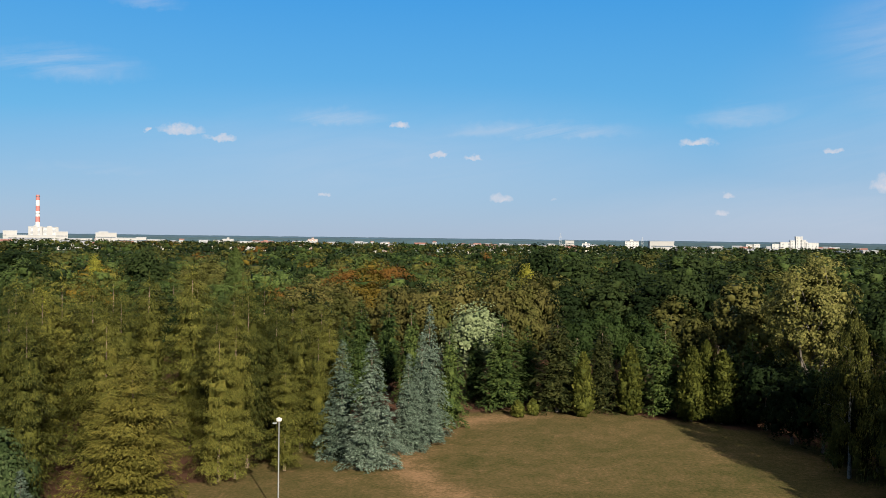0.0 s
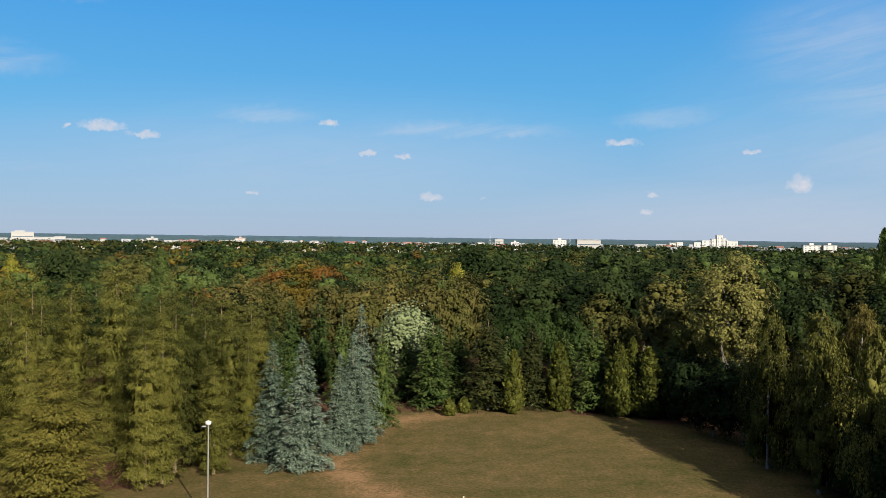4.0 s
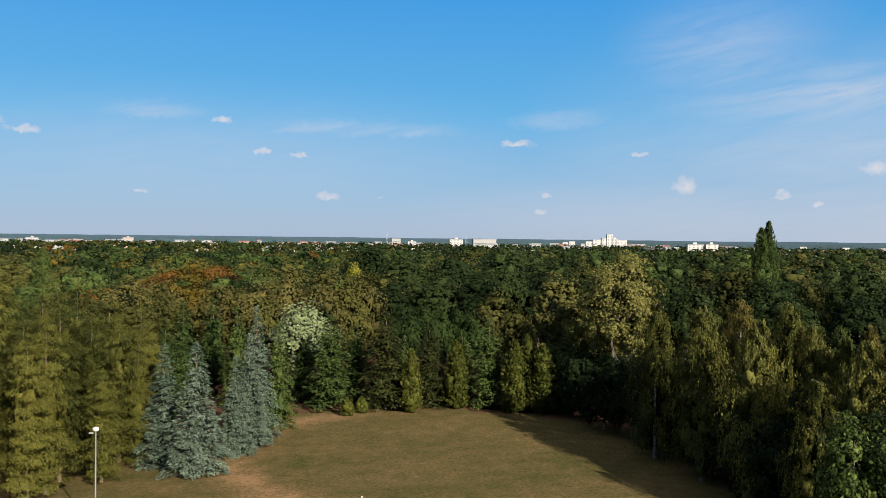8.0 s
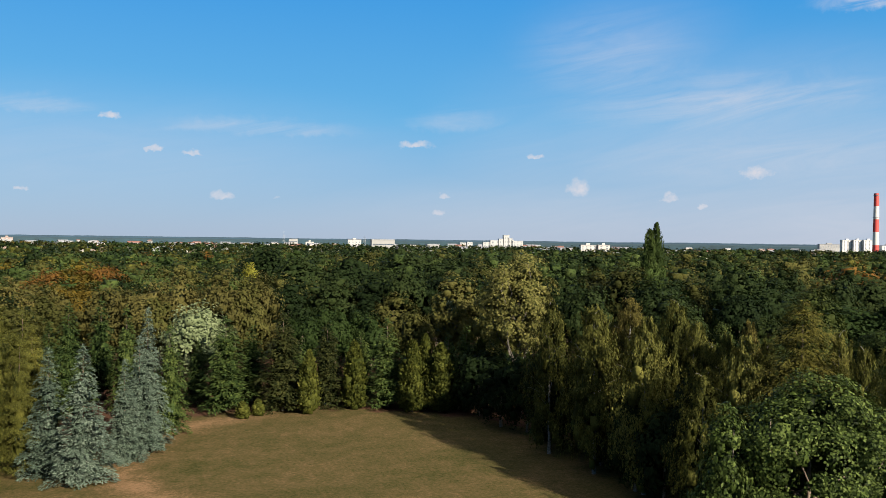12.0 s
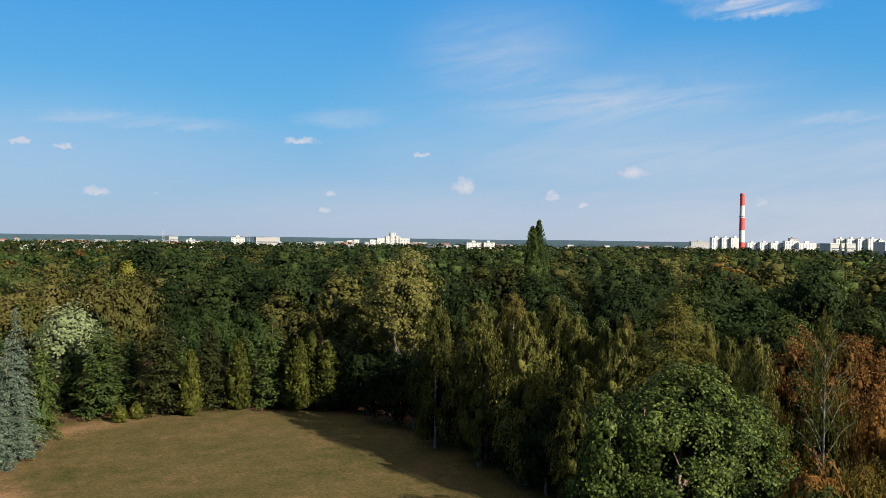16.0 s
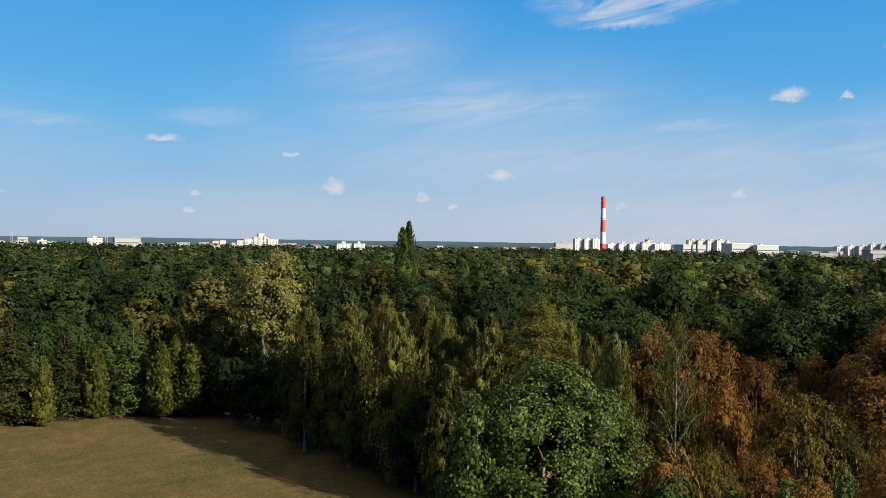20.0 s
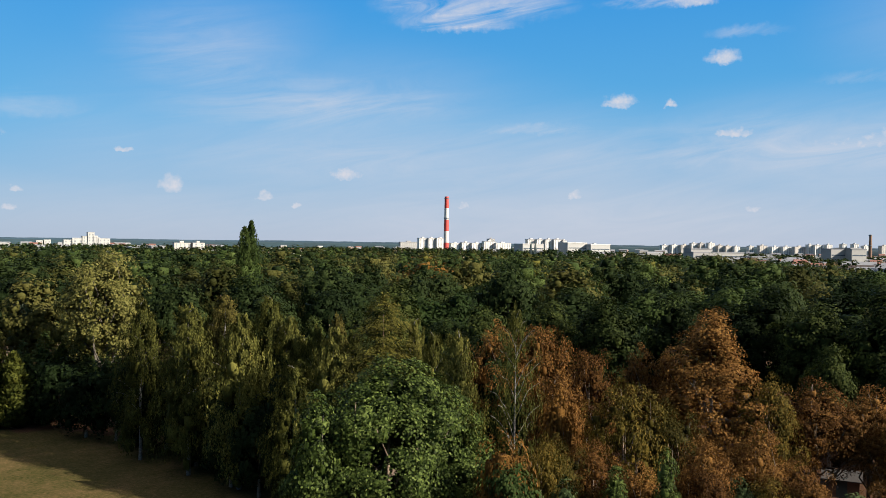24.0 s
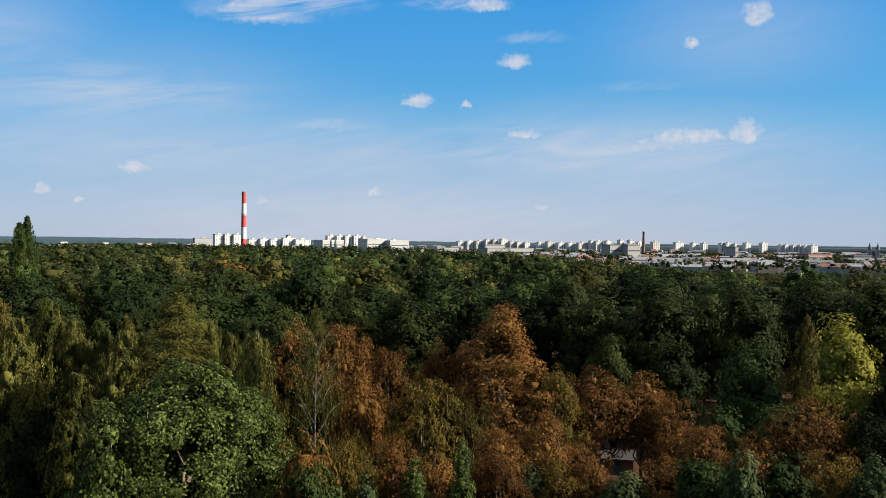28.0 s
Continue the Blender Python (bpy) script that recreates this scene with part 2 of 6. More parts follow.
def leaf_mat(name, dark, mid, light, rough=0.7, through=0.25, vary=0.6, grain=2.6, mottle=1.0, ragged=4.0, holes=0.42, leafy=0.55):
    """Foliage: leaf-to-leaf and tree-to-tree colour, and light that shines through the leaves."""
    m, t, b = node_mat(name)
    geo = t.nodes.new("ShaderNodeNewGeometry")
    info = t.nodes.new("ShaderNodeObjectInfo")
    pos = t.nodes.new("ShaderNodeTexCoord")
    patch = tex_noise(t, 0.55, 3.0, pos.outputs["Object"])
    f = tmath(t, "ADD", tmath(t, "ADD", tmath(t, "MULTIPLY", tmath(t, "SUBTRACT", geo.outputs["Random Per Island"], 0.5), leafy), 0.15), tmath(t, "MULTIPLY", patch, 0.7))
    f = tmath(t, "ADD", f, tmath(t, "MULTIPLY", tmath(t, "SUBTRACT", info.outputs["Random"], 0.5), vary))
    fine = tex_noise(t, grain, 3.0, geo.outputs["Position"], 0.7)
    f = tmath(t, "ADD", f, tmath(t, "MULTIPLY", tmath(t, "SUBTRACT", fine, 0.5), mottle * 0.6))
    c = ramp(t, tmath(t, "SUBTRACT", f, 0.06, True), [(0.0, dark), (0.5, mid), (1.0, light)])
    link(t, c.outputs[0], b.inputs["Base Color"])
    b.inputs["Roughness"].default_value = rough
    b.inputs["Specular IOR Level"].default_value = 0.05
    bp = t.nodes.new("ShaderNodeBump")
    bp.inputs["Strength"].default_value, bp.inputs["Distance"].default_value = 0.3, 0.15
    link(t, fine, bp.inputs["Height"])
    link(t, bp.outputs[0], b.inputs["Normal"])
    tl = t.nodes.new("ShaderNodeBsdfTranslucent")
    link(t, c.outputs[0], tl.inputs["Color"])
    mx = t.nodes.new("ShaderNodeMixShader")
    mx.inputs[0].default_value = through
    link(t, b.outputs[0], mx.inputs[1])
    link(t, tl.outputs[0], mx.inputs[2])
    # ragged outlines and gaps between the single leaves of a spray
    lace = tmath(t, "LESS_THAN", tex_noise(t, ragged * 1.7, 2.0, geo.outputs["Position"], 0.6), holes - 0.03)
    clear = t.nodes.new("ShaderNodeBsdfTransparent")
    mx2 = t.nodes.new("ShaderNodeMixShader")
    link(t, lace, mx2.inputs[0])
    link(t, mx.outputs[0], mx2.inputs[1])
    link(t, clear.outputs[0], mx2.inputs[2])
    link(t, mx2.outputs[0], t.nodes["Material Output"].inputs["Surface"])
    return m


def plain_mat(name, colour, rough=0.6, metal=0.0, grain=0.25, scale=2.0):
    m, t, b = node_mat(name)
    pos = t.nodes.new("ShaderNodeTexCoord")
    n1 = tex_noise(t, scale, 6.0, pos.outputs["Object"], 0.65)
    n2 = tex_noise(t, scale * 0.13, 2.0, pos.outputs["Object"])
    lo = tuple(c * (1 - grain) for c in colour)
    hi = tuple(min(1, c * (1 + grain)) for c in colour)
    c = ramp(t, tmath(t, "ADD", tmath(t, "MULTIPLY", n1, 0.6), tmath(t, "MULTIPLY", n2, 0.4)), [(0.3, lo), (0.7, hi)])
    link(t, c.outputs[0], b.inputs["Base Color"])
    b.inputs["Roughness"].default_value, b.inputs["Metallic"].default_value = rough, metal
    return m


def bark_mat(name, dark, light, stretch=(6, 6, 1.2)):
    m, t, b = node_mat(name)
    pos = t.nodes.new("ShaderNodeTexCoord")
    mp = t.nodes.new("ShaderNodeMapping")
    mp.inputs["Scale"].default_value = stretch
    link(t, pos.outputs["Object"], mp.inputs[0])
    n = tex_noise(t, 2.0, 6.0, mp.outputs[0], 0.7)
    c = ramp(t, n, [(0.35, dark), (0.6, light)])
    link(t, c.outputs[0], b.inputs["Base Color"])
    b.inputs["Roughness"].default_value = 0.85
    bp = t.nodes.new("ShaderNodeBump")
    bp.inputs["Strength"].default_value = 0.6
    bp.inputs["Distance"].default_value = 0.05
    link(t, n, bp.inputs["Height"])
    link(t, bp.outputs[0], b.inputs["Normal"])
    return m


M = {}
M["larch"] = leaf_mat("larch_needles", (0.0173, 0.0211, 0.0052), (0.0570, 0.0598, 0.0119), (0.1145, 0.1058, 0.0222), mottle=0.65, vary=0.6, ragged=6.5, holes=0.44, leafy=0.7)
M["larch_gold"] = leaf_mat("larch_needles_turning", (0.0261, 0.0252, 0.0059), (0.0725, 0.0679, 0.0128), (0.1248, 0.1080, 0.0240), mottle=0.65, vary=0.4, ragged=7.0, holes=0.44, leafy=0.7)
M["blue"] = leaf_mat("blue_spruce_needles", (0.0211, 0.0345, 0.0228), (0.0671, 0.0916, 0.0652), (0.1548, 0.1894, 0.1442), through=0.1, vary=0.2, holes=0.41, ragged=5.5, leafy=0.65)
M["spruce"] = leaf_mat("spruce_needles", (0.0081, 0.0166, 0.0047), (0.0265, 0.0429, 0.0108), (0.0631, 0.0819, 0.0199), through=0.1, vary=0.4, holes=0.41, ragged=5.5, leafy=0.65)
M["spruce_brown"] = leaf_mat("spruce_needles_with_cones", (0.0097, 0.0137, 0.0040), (0.0311, 0.0351, 0.0097), (0.0681, 0.0603, 0.0195), through=0.1, vary=0.4, holes=0.41, ragged=5.5, leafy=0.65)
M["thuja"] = leaf_mat("thuja_sprays", (0.0145, 0.0204, 0.0043), (0.0438, 0.0494, 0.0088), (0.0851, 0.0853, 0.0164), through=0.15, vary=0.3, holes=0.40, ragged=3.8)
M["oak"] = leaf_mat("oak_leaves", (0.0030, 0.0068, 0.0022), (0.0109, 0.0194, 0.0054), (0.0278, 0.0387, 0.0109), grain=1.6, mottle=0.35, leafy=0.26, ragged=3.2, holes=0.4)
M["oak_near"] = leaf_mat("oak_leaves_near", (0.0034, 0.0071, 0.0018), (0.0148, 0.0229, 0.0051), (0.0429, 0.0542, 0.0126), grain=3.0, mottle=0.8, ragged=4.2, holes=0.4)
M["oak_light"] = leaf_mat("lime_leaves", (0.0071, 0.0151, 0.0038), (0.0230, 0.0384, 0.0093), (0.0516, 0.0699, 0.0201), grain=1.6, mottle=0.35, leafy=0.26, ragged=3.2, holes=0.4)
M["oak_olive"] = leaf_mat("hornbeam_leaves", (0.0145, 0.0177, 0.0046), (0.0450, 0.0465, 0.0113), (0.0924, 0.0843, 0.0251), grain=1.6, mottle=0.35, leafy=0.26, ragged=3.2, holes=0.4)
M["olive_gold"] = leaf_mat("olive_gold_leaves", (0.0191, 0.0194, 0.0054), (0.0650, 0.0589, 0.0164), (0.1256, 0.1060, 0.0344), grain=1.6, mottle=0.35, leafy=0.26, ragged=3.2, holes=0.4)
M["yellow"] = leaf_mat("yellow_leaves", (0.0528, 0.0595, 0.0096), (0.1404, 0.1368, 0.0187), (0.2424, 0.2230, 0.0361), ragged=4.5)
M["gold"] = leaf_mat("golden_leaves", (0.0311, 0.0224, 0.0040), (0.0842, 0.0598, 0.0088), (0.1445, 0.1010, 0.0165), grain=1.6, mottle=0.35, leafy=0.26, ragged=3.2, holes=0.4)
M["orange"] = leaf_mat("orange_leaves", (0.0323, 0.0164, 0.0041), (0.0901, 0.0449, 0.0100), (0.1506, 0.0801, 0.0184), grain=1.6, mottle=0.35, leafy=0.26, ragged=3.2, holes=0.4)
M["chestnut"] = leaf_mat("scorched_chestnut_leaves", (0.0170, 0.0083, 0.0024), (0.0809, 0.0377, 0.0094), (0.1844, 0.0991, 0.0269), mottle=0.9, ragged=6.0, leafy=0.6, holes=0.4)
M["chestnut_mix"] = leaf_mat("half_scorched_chestnut_leaves", (0.0146, 0.0145, 0.0028), (0.0549, 0.0431, 0.0074), (0.1325, 0.0854, 0.0159), mottle=0.9, ragged=6.0, leafy=0.6, holes=0.4)
M["maple"] = leaf_mat("maple_leaves", (0.0056, 0.0102, 0.0024), (0.0299, 0.0464, 0.0091), (0.1225, 0.1595, 0.0410), rough=0.55, grain=4.0, mottle=1.2, leafy=0.75, holes=0.38, ragged=6.0, vary=0.1)
M["silver"] = leaf_mat("silvery_leaves", (0.0521, 0.0706, 0.0307), (0.1165, 0.1411, 0.0673), (0.2024, 0.2267, 0.1288), through=0.15, vary=0.1, holes=0.41, ragged=3.0)
M["birch"] = leaf_mat("birch_leaves", (0.0174, 0.0206, 0.0039), (0.0583, 0.0607, 0.0131), (0.1218, 0.1171, 0.0287), ragged=6.0, holes=0.38, leafy=0.7)
M["birch_gold"] = leaf_mat("turning_birch_leaves", (0.0249, 0.0217, 0.0050), (0.0687, 0.0607, 0.0146), (0.1352, 0.1099, 0.0307), ragged=6.0, holes=0.38, leafy=0.7)
M["poplar"] = leaf_mat("poplar_leaves", (0.0140, 0.0260, 0.0069), (0.0400, 0.0599, 0.0150), (0.0859, 0.1099, 0.0319), grain=1.6, mottle=0.35, leafy=0.26, holes=0.49, ragged=2.4)
M["old_poplar"] = leaf_mat("thinning_poplar_leaves", (0.0220, 0.0250, 0.0060), (0.0620, 0.0640, 0.0160), (0.1350, 0.1260, 0.0380), ragged=3.8)
M["pine"] = leaf_mat("pine_needles", (0.0074, 0.0149, 0.0045), (0.0251, 0.0385, 0.0132), (0.0577, 0.0734, 0.0274), through=0.1, ragged=5.2)
BARK = bark_mat("brown_bark", (0.045, 0.032, 0.022), (0.16, 0.12, 0.085))
BARK_RED = bark_mat("reddish_conifer_bark", (0.055, 0.035, 0.025), (0.20, 0.14, 0.11))
BARK_GREY = bark_mat("grey_bark", (0.035, 0.030, 0.022), (0.09, 0.078, 0.06))
BARK_BIRCH = bark_mat("white_birch_bark", (0.04, 0.037, 0.032), (0.15, 0.143, 0.13), (1.2, 1.2, 5))

# ---- mesh helpers ----
def mesh_np(name, verts, quads, mats, index=None):
    """A mesh from arrays of vertices and four-cornered faces."""
    me = bpy.data.meshes.new(name)
    n, k = len(verts), len(quads)
    me.vertices.add(n)
    me.vertices.foreach_set("co", np.asarray(verts, dtype=np.float32).ravel())
    me.loops.add(k * 4)
    me.loops.foreach_set("vertex_index", np.asarray(quads, dtype=np.int32).ravel())
    me.polygons.add(k)
    me.polygons.foreach_set("loop_start", np.arange(k, dtype=np.int32) * 4)
    for m in mats:
        me.materials.append(m)
    if index is not None:
        me.polygons.foreach_set("material_index", np.asarray(index, dtype=np.int32))
    me.update(calc_edges=True)
    return me


def unit(v):
    return v / np.maximum(np.linalg.norm(v, axis=-1, keepdims=True), 1e-9)


def cards(pos, along, across, length, width):
    """Leaf-shaped kites: pos is the stalk's end, along and across the two directions."""
    length, width = np.broadcast_to(length, len(pos))[:, None], np.broadcast_to(width, len(pos))[:, None]
    tip = pos + along * length
    mid = pos + along * length * 0.45
    v = np.stack([pos, mid + across * width * 0.5, tip, mid - across * width * 0.5], 1).reshape(-1, 3)
    return v, np.arange(len(v)).reshape(-1, 4)


def leaves_facing(rng, pos, normal, size, jitter=0.7, slim=0.72):
    """Leaves at pos that face roughly along normal."""
    n = unit(normal + rng.normal(0, jitter, pos.shape))
    r = rng.normal(0, 1, pos.shape)
    r[:, 2] -= 0.6
    a = unit(r - n * (r * n).sum(1, keepdims=True))
    b = np.cross(n, a)
    s = size * rng.uniform(0.7, 1.35, len(pos))
    return cards(pos - a * s[:, None] * 0.5, a, b, s, s * slim)


def tubes(lines, sides=6):
    """Tapered limbs; each line is (points, radii)."""
    V, Q, off = [], [], 0
    ang = np.arange(sides) * 2 * np.pi / sides
    for pts, rad in lines:
        pts = np.asarray(pts, float)
        d = unit(np.gradient(pts, axis=0))
        up = np.where(np.abs(d[:, 2:3]) > 0.9, [[1.0, 0, 0]], [[0, 0, 1.0]])
        u = unit(np.cross(d, up))
        w = np.cross(d, u)
        ring = pts[:, None] + (u[:, None] * np.cos(ang)[None, :, None] + w[:, None] * np.sin(ang)[None, :, None]) * np.asarray(rad)[:, None, None]
        V.append(ring.reshape(-1, 3))
        m = len(pts)
        i = np.arange(m - 1)[:, None] * sides + np.arange(sides)[None]
        j = np.arange(m - 1)[:, None] * sides + (np.arange(sides)[None] + 1) % sides
        Q.append(np.stack([i, j, j + sides, i + sides], -1).reshape(-1, 4) + off)
        off += m * sides
    return np.concatenate(V), np.concatenate(Q)


BALL = (unit(np.array([(x, y, z) for x in (-1, 1) for y in (-1, 1) for z in (-1, 1)], float)),
        np.array([(0, 1, 3, 2), (4, 6, 7, 5), (0, 4, 5, 1), (2, 3, 7, 6), (0, 2, 6, 4), (1, 5, 7, 3)]))


def leaf_masses(rng, c, r, squash=0.75, rough=0.22):
    """Uneven lumps of inner foliage, one to a clump, that the outer leaves hide."""
    bv, bq = BALL
    k = len(c)
    turn = rng.uniform(0, 2 * np.pi, k)
    bx = bv[None, :, 0] * np.cos(turn)[:, None] - bv[None, :, 1] * np.sin(turn)[:, None]
    by = bv[None, :, 0] * np.sin(turn)[:, None] + bv[None, :, 1] * np.cos(turn)[:, None]
    bv = np.stack([bx, by, np.broadcast_to(bv[None, :, 2], bx.shape)], -1)
    v = c[:, None] + bv * 1.12 * np.asarray(r)[:, None, None] * np.array([1, 1, squash]) * (1 + rng.normal(0, rough, (k, 8, 1)))
    q = bq[None] + (np.arange(k) * 8)[:, None, None]
    return v.reshape(-1, 3), q.reshape(-1, 4)


def joined(pieces):
    V, Q, off = [], [], 0
    for v, q in pieces:
        V.append(v)
        Q.append(q + off)
        off += len(v)
    return np.concatenate(V), np.concatenate(Q)


def bent(rng, a, b, n=5, sag=0.0, wander=0.05):
    """A slightly crooked line from a to b."""
    a, b = np.asarray(a, float), np.asarray(b, float)
    s = np.linspace(0, 1, n)[:, None]
    p = a + (b - a) * s
    L = np.linalg.norm(b - a)
    p[1:-1] += rng.normal(0, wander * L, (n - 2, 3))
    p[:, 2] += sag * L * 4 * (s * (1 - s))[:, 0]
    return p


def trunk_line(rng, h, r, n=7, lean=0.02):
    z = np.linspace(-0.3, h, n)
    p = np.stack([np.cumsum(rng.normal(0, lean, n)) * h / n, np.cumsum(rng.normal(0, lean, n)) * h / n, z], 1)
    p[0, :2] = p[1, :2] = 0
    rad = r * (1 - np.linspace(0, 1, n)) ** 0.8 + 0.02
    rad[0] *= 1.35
    return p, rad


def tree_thing(name, lines, crown, bark, leaf, label, category="tree"):
    """A tree standing at the origin: an Empty with its trunk, its limbs and its crown."""
    ob = new(name)
    tagged(ob, label, category)
    for i, line in enumerate(lines):
        t = new("limb" if i else "trunk", mesh_np("limb" if i else "trunk", *tubes([line], 5 if i else 8), [bark]))
        t.parent = ob
        t.data.polygons.foreach_set("use_smooth", np.ones(len(t.data.polygons), bool))
    c = new("crown", mesh_np("crown", *crown, [leaf]))
    c.parent = ob
    c.data.polygons.foreach_set("use_smooth", np.ones(len(c.data.polygons), bool))
    return ob


# ---- kinds of tree: each returns the lines of trunk and limbs, and the crown, for a height h and a width w ----
def broadleaf(seed, h, w, base=0.25, clumps=60, leaves=60, size=0.4, radius=0.17, limbs=0, core=0.62, round_=2.2, jitter=0.36, squash=0.82, bare=0.0, peak=0.0,
              lobes=0.20, slim=0.72, reach=1.8, bottom=0.0, dome=0.6, boughs=11):
    """A crown set with clumps of leaves; it swells out over each great bough and draws in between them."""
    rng = np.random.default_rng(seed)
    zc, zr = h * (1 + base) / 2, h * (1 - base) / 2

    def spiral(n):
        i = np.arange(n) + 0.5
        z = 1 - reach * i / n
        ph = i * 2.39996 + seed
        d = np.stack([np.sqrt(np.maximum(0, 1 - z * z)) * np.cos(ph), np.sqrt(np.maximum(0, 1 - z * z)) * np.sin(ph), z], 1)
        return unit(d + rng.normal(0, 0.13, d.shape))

    D, d = spiral(boughs), spiral(clumps)
    k = len(d)
    near = (d @ D.T).max(1)
    axis = D[(d @ D.T).argmax(1)]
    away = np.arccos(np.clip(near, -1, 1)) / (1.9 / math.sqrt(boughs))
    grow = 1 + rng.normal(0, 0.06, boughs)[(d @ D.T).argmax(1)]
    rad = grow * (1.04 - (0.22 + lobes * 0.6) * np.minimum(1, away) ** 2) * rng.uniform(0.86, 1.04, k)
    rad = np.where(rng.random(k) < 0.10, rad * rng.uniform(0.55, 0.85, k), rad)
    wide = (1 - np.abs(d[:, 2]) ** round_ * 0.25) * (1 - peak * np.clip(d[:, 2], 0, 1))
    wide = wide * (1 + bottom * np.clip(-d[:, 2], 0, 0.9) / np.sqrt(np.maximum(0.19, 1 - d[:, 2] ** 2)))
    cr = radius * w * rng.uniform(0.65, 1.3, k)
    rr = 1 - radius * 0.8
    c = np.stack([d[:, 0] * w / 2 * rad * wide * rr, d[:, 1] * w / 2 * rad * wide * rr, zc + d[:, 2] * (zr - cr * 0.5) * np.minimum(rad, 1.04)], 1)
    e = unit(d * 0.7 + (d - axis) * 0.9)
    u = unit(rng.normal(0, 1, (k, leaves, 3)) + e[:, None] * 0.6 + np.array([0, 0, 0.3]))
    fill = rng.uniform(0.7, 1.18, (k, leaves, 1))
    pos = c[:, None] + u * (cr[:, None, None] * fill) * np.array([1, 1, squash])
    nor = 0.65 * u + 0.6 * e[:, None] + dome * d[:, None] * 0.6 + np.array([0, 0, 0.2])
    keep = np.repeat(rng.random(k) >= bare, leaves)
    crown = leaves_facing(rng, pos.reshape(-1, 3)[keep], nor.reshape(-1, 3)[keep], size, jitter, slim)
    if core:
        solid = rng.random(k) >= bare
        crown = joined([crown, leaf_masses(rng, (c * 0.84 + np.array([0, 0, zc * 0.16]))[solid], cr[solid] * core, squash)])
    r0 = 0.016 * h + 0.05
    lines = [trunk_line(rng, h * 0.8, r0)]
    for j in np.argsort(-rad)[:limbs]:
        z0 = h * rng.uniform(base * 0.7, max(base + 0.15, 0.5))
        end = c[j]
        lines.append((bent(rng, (0, 0, max(0.3, min(z0, end[2] - 0.3))), end, 5, -0.03), np.linspace(r0 * 0.42, 0.04, 5)))
    return lines, crown


def conifer(seed, h, w, gap=0.6, boughs=9, lift=0.15, droop=0.25, clear=0.02, prof=((0, 0.8), (0.15, 1.0), (1.0, 0.02)), spray=0.42, per=9.0,
            fan=0.34, thick=0.10, hang=0.0, ragged=0.14, gaps=0.05, slim=0.42, core=0.3, jitter=0.22):
    """Boughs in whorls up a straight stem; each bough is a flat fan of needle sprays that bends over its own length."""
    rng = np.random.default_rng(seed)
    lines = [trunk_line(rng, h * 0.90, 0.011 * h + 0.03, lean=0.006)]
    fx, fy = [p[0] for p in prof], [p[1] for p in prof]
    side_grow = rng.uniform(0.82, 1.1, 9)
    Z, A, LN, F = [], [], [], []
    z, turn = h * clear + 0.2, 0.0
    while z < h * 0.98:
        f = (z - h * clear) / (h * (1 - clear))
        full = w / 2 * np.interp(f, fx, fy)
        m = max(4, int(round(boughs * (0.5 + 0.5 * (1 - f)))))
        turn += 2.4
        a = turn + np.arange(m) * 2 * np.pi / m + rng.normal(0, 0.16, m)
        ln = full * rng.uniform(1 - ragged * 2.0, 1 + ragged, m) * side_grow[((a % (2 * np.pi)) / (2 * np.pi) * 9).astype(int) % 9] + 0.12
        ok = rng.random(m) >= gaps
        Z.append((z + rng.normal(0, gap * 0.22, m))[ok])
        A.append(a[ok])
        LN.append(ln[ok])
        F.append(np.full(m, f)[ok])
        z += gap * rng.uniform(0.75, 1.25) * (0.55 + 0.45 * (1 - f))
    Z, A, LN, F = (np.concatenate(x) for x in (Z, A, LN, F))
    i = np.repeat(np.arange(len(Z)), np.maximum(per * 0.55, per * LN ** 1.25).astype(int))
    n = len(i)
    a, ln, f = A[i], LN[i], F[i]
    out = np.stack([np.cos(a), np.sin(a), np.zeros(n)], 1)
    side = np.stack([-np.sin(a), np.cos(a), np.zeros(n)], 1)
    up = np.array([0, 0, 1.0])
    s = rng.uniform(0.02, 1.0, n) ** 0.72
    t = rng.uniform(-1, 1, n)
    lat = t * fan * ln * (np.sin(np.pi * s ** 0.85) + 0.18)
    pos = out * (ln * s)[:, None] + side * lat[:, None]
    pos[:, 2] = Z[i] + ln * (lift * s - (lift + droop) * s ** 2) - np.abs(lat) * 0.28 + rng.normal(0, thick, n) - hang * 0.25 * rng.random(n)
    slope = lift - 2 * (lift + droop) * s
    al = unit(out + side * (t * 0.9)[:, None] + up * (slope * 0.7 - hang * rng.uniform(0.1, 1.5, n))[:, None] + rng.normal(0, 0.22, (n, 3)))
    nor = unit(out * 0.8 + up * 0.75 + side * (t * 0.4)[:, None] + rng.normal(0, jitter, (n, 3)))
    ac = unit(np.cross(nor, al))
    sc = spray * rng.uniform(0.7, 1.35, n) * (0.8 + 0.2 * np.minimum(1.0, (1 - f) * 3))
    pieces = [cards(pos, al, ac, sc, sc * slim * rng.uniform(0.8, 1.3, n))]
    # leading shoot
    k = 16
    zt = h * rng.uniform(0.93, 0.985, k)
    pieces.append(cards(np.stack([np.zeros(k), np.zeros(k), zt], 1), unit(np.stack([rng.normal(0, 0.4, k), rng.normal(0, 0.4, k), np.ones(k)], 1)),
                        unit(rng.normal(0, 1, (k, 3))), np.full(k, h * 0.02 + 0.12), np.full(k, 0.12)))
    if core:
        k = 46
        fm, am = rng.uniform(0.02, 0.72, k), rng.uniform(0, 2 * np.pi, k)
        rm = w / 2 * np.interp(fm, fx, fy)
        pieces.append(leaf_masses(rng, np.stack([np.cos(am) * rm * 0.2, np.sin(am) * rm * 0.2, h * (clear + fm * (1 - clear))], 1), rm * core + 0.04, 1.3, 0.2))
    return lines, joined(pieces)


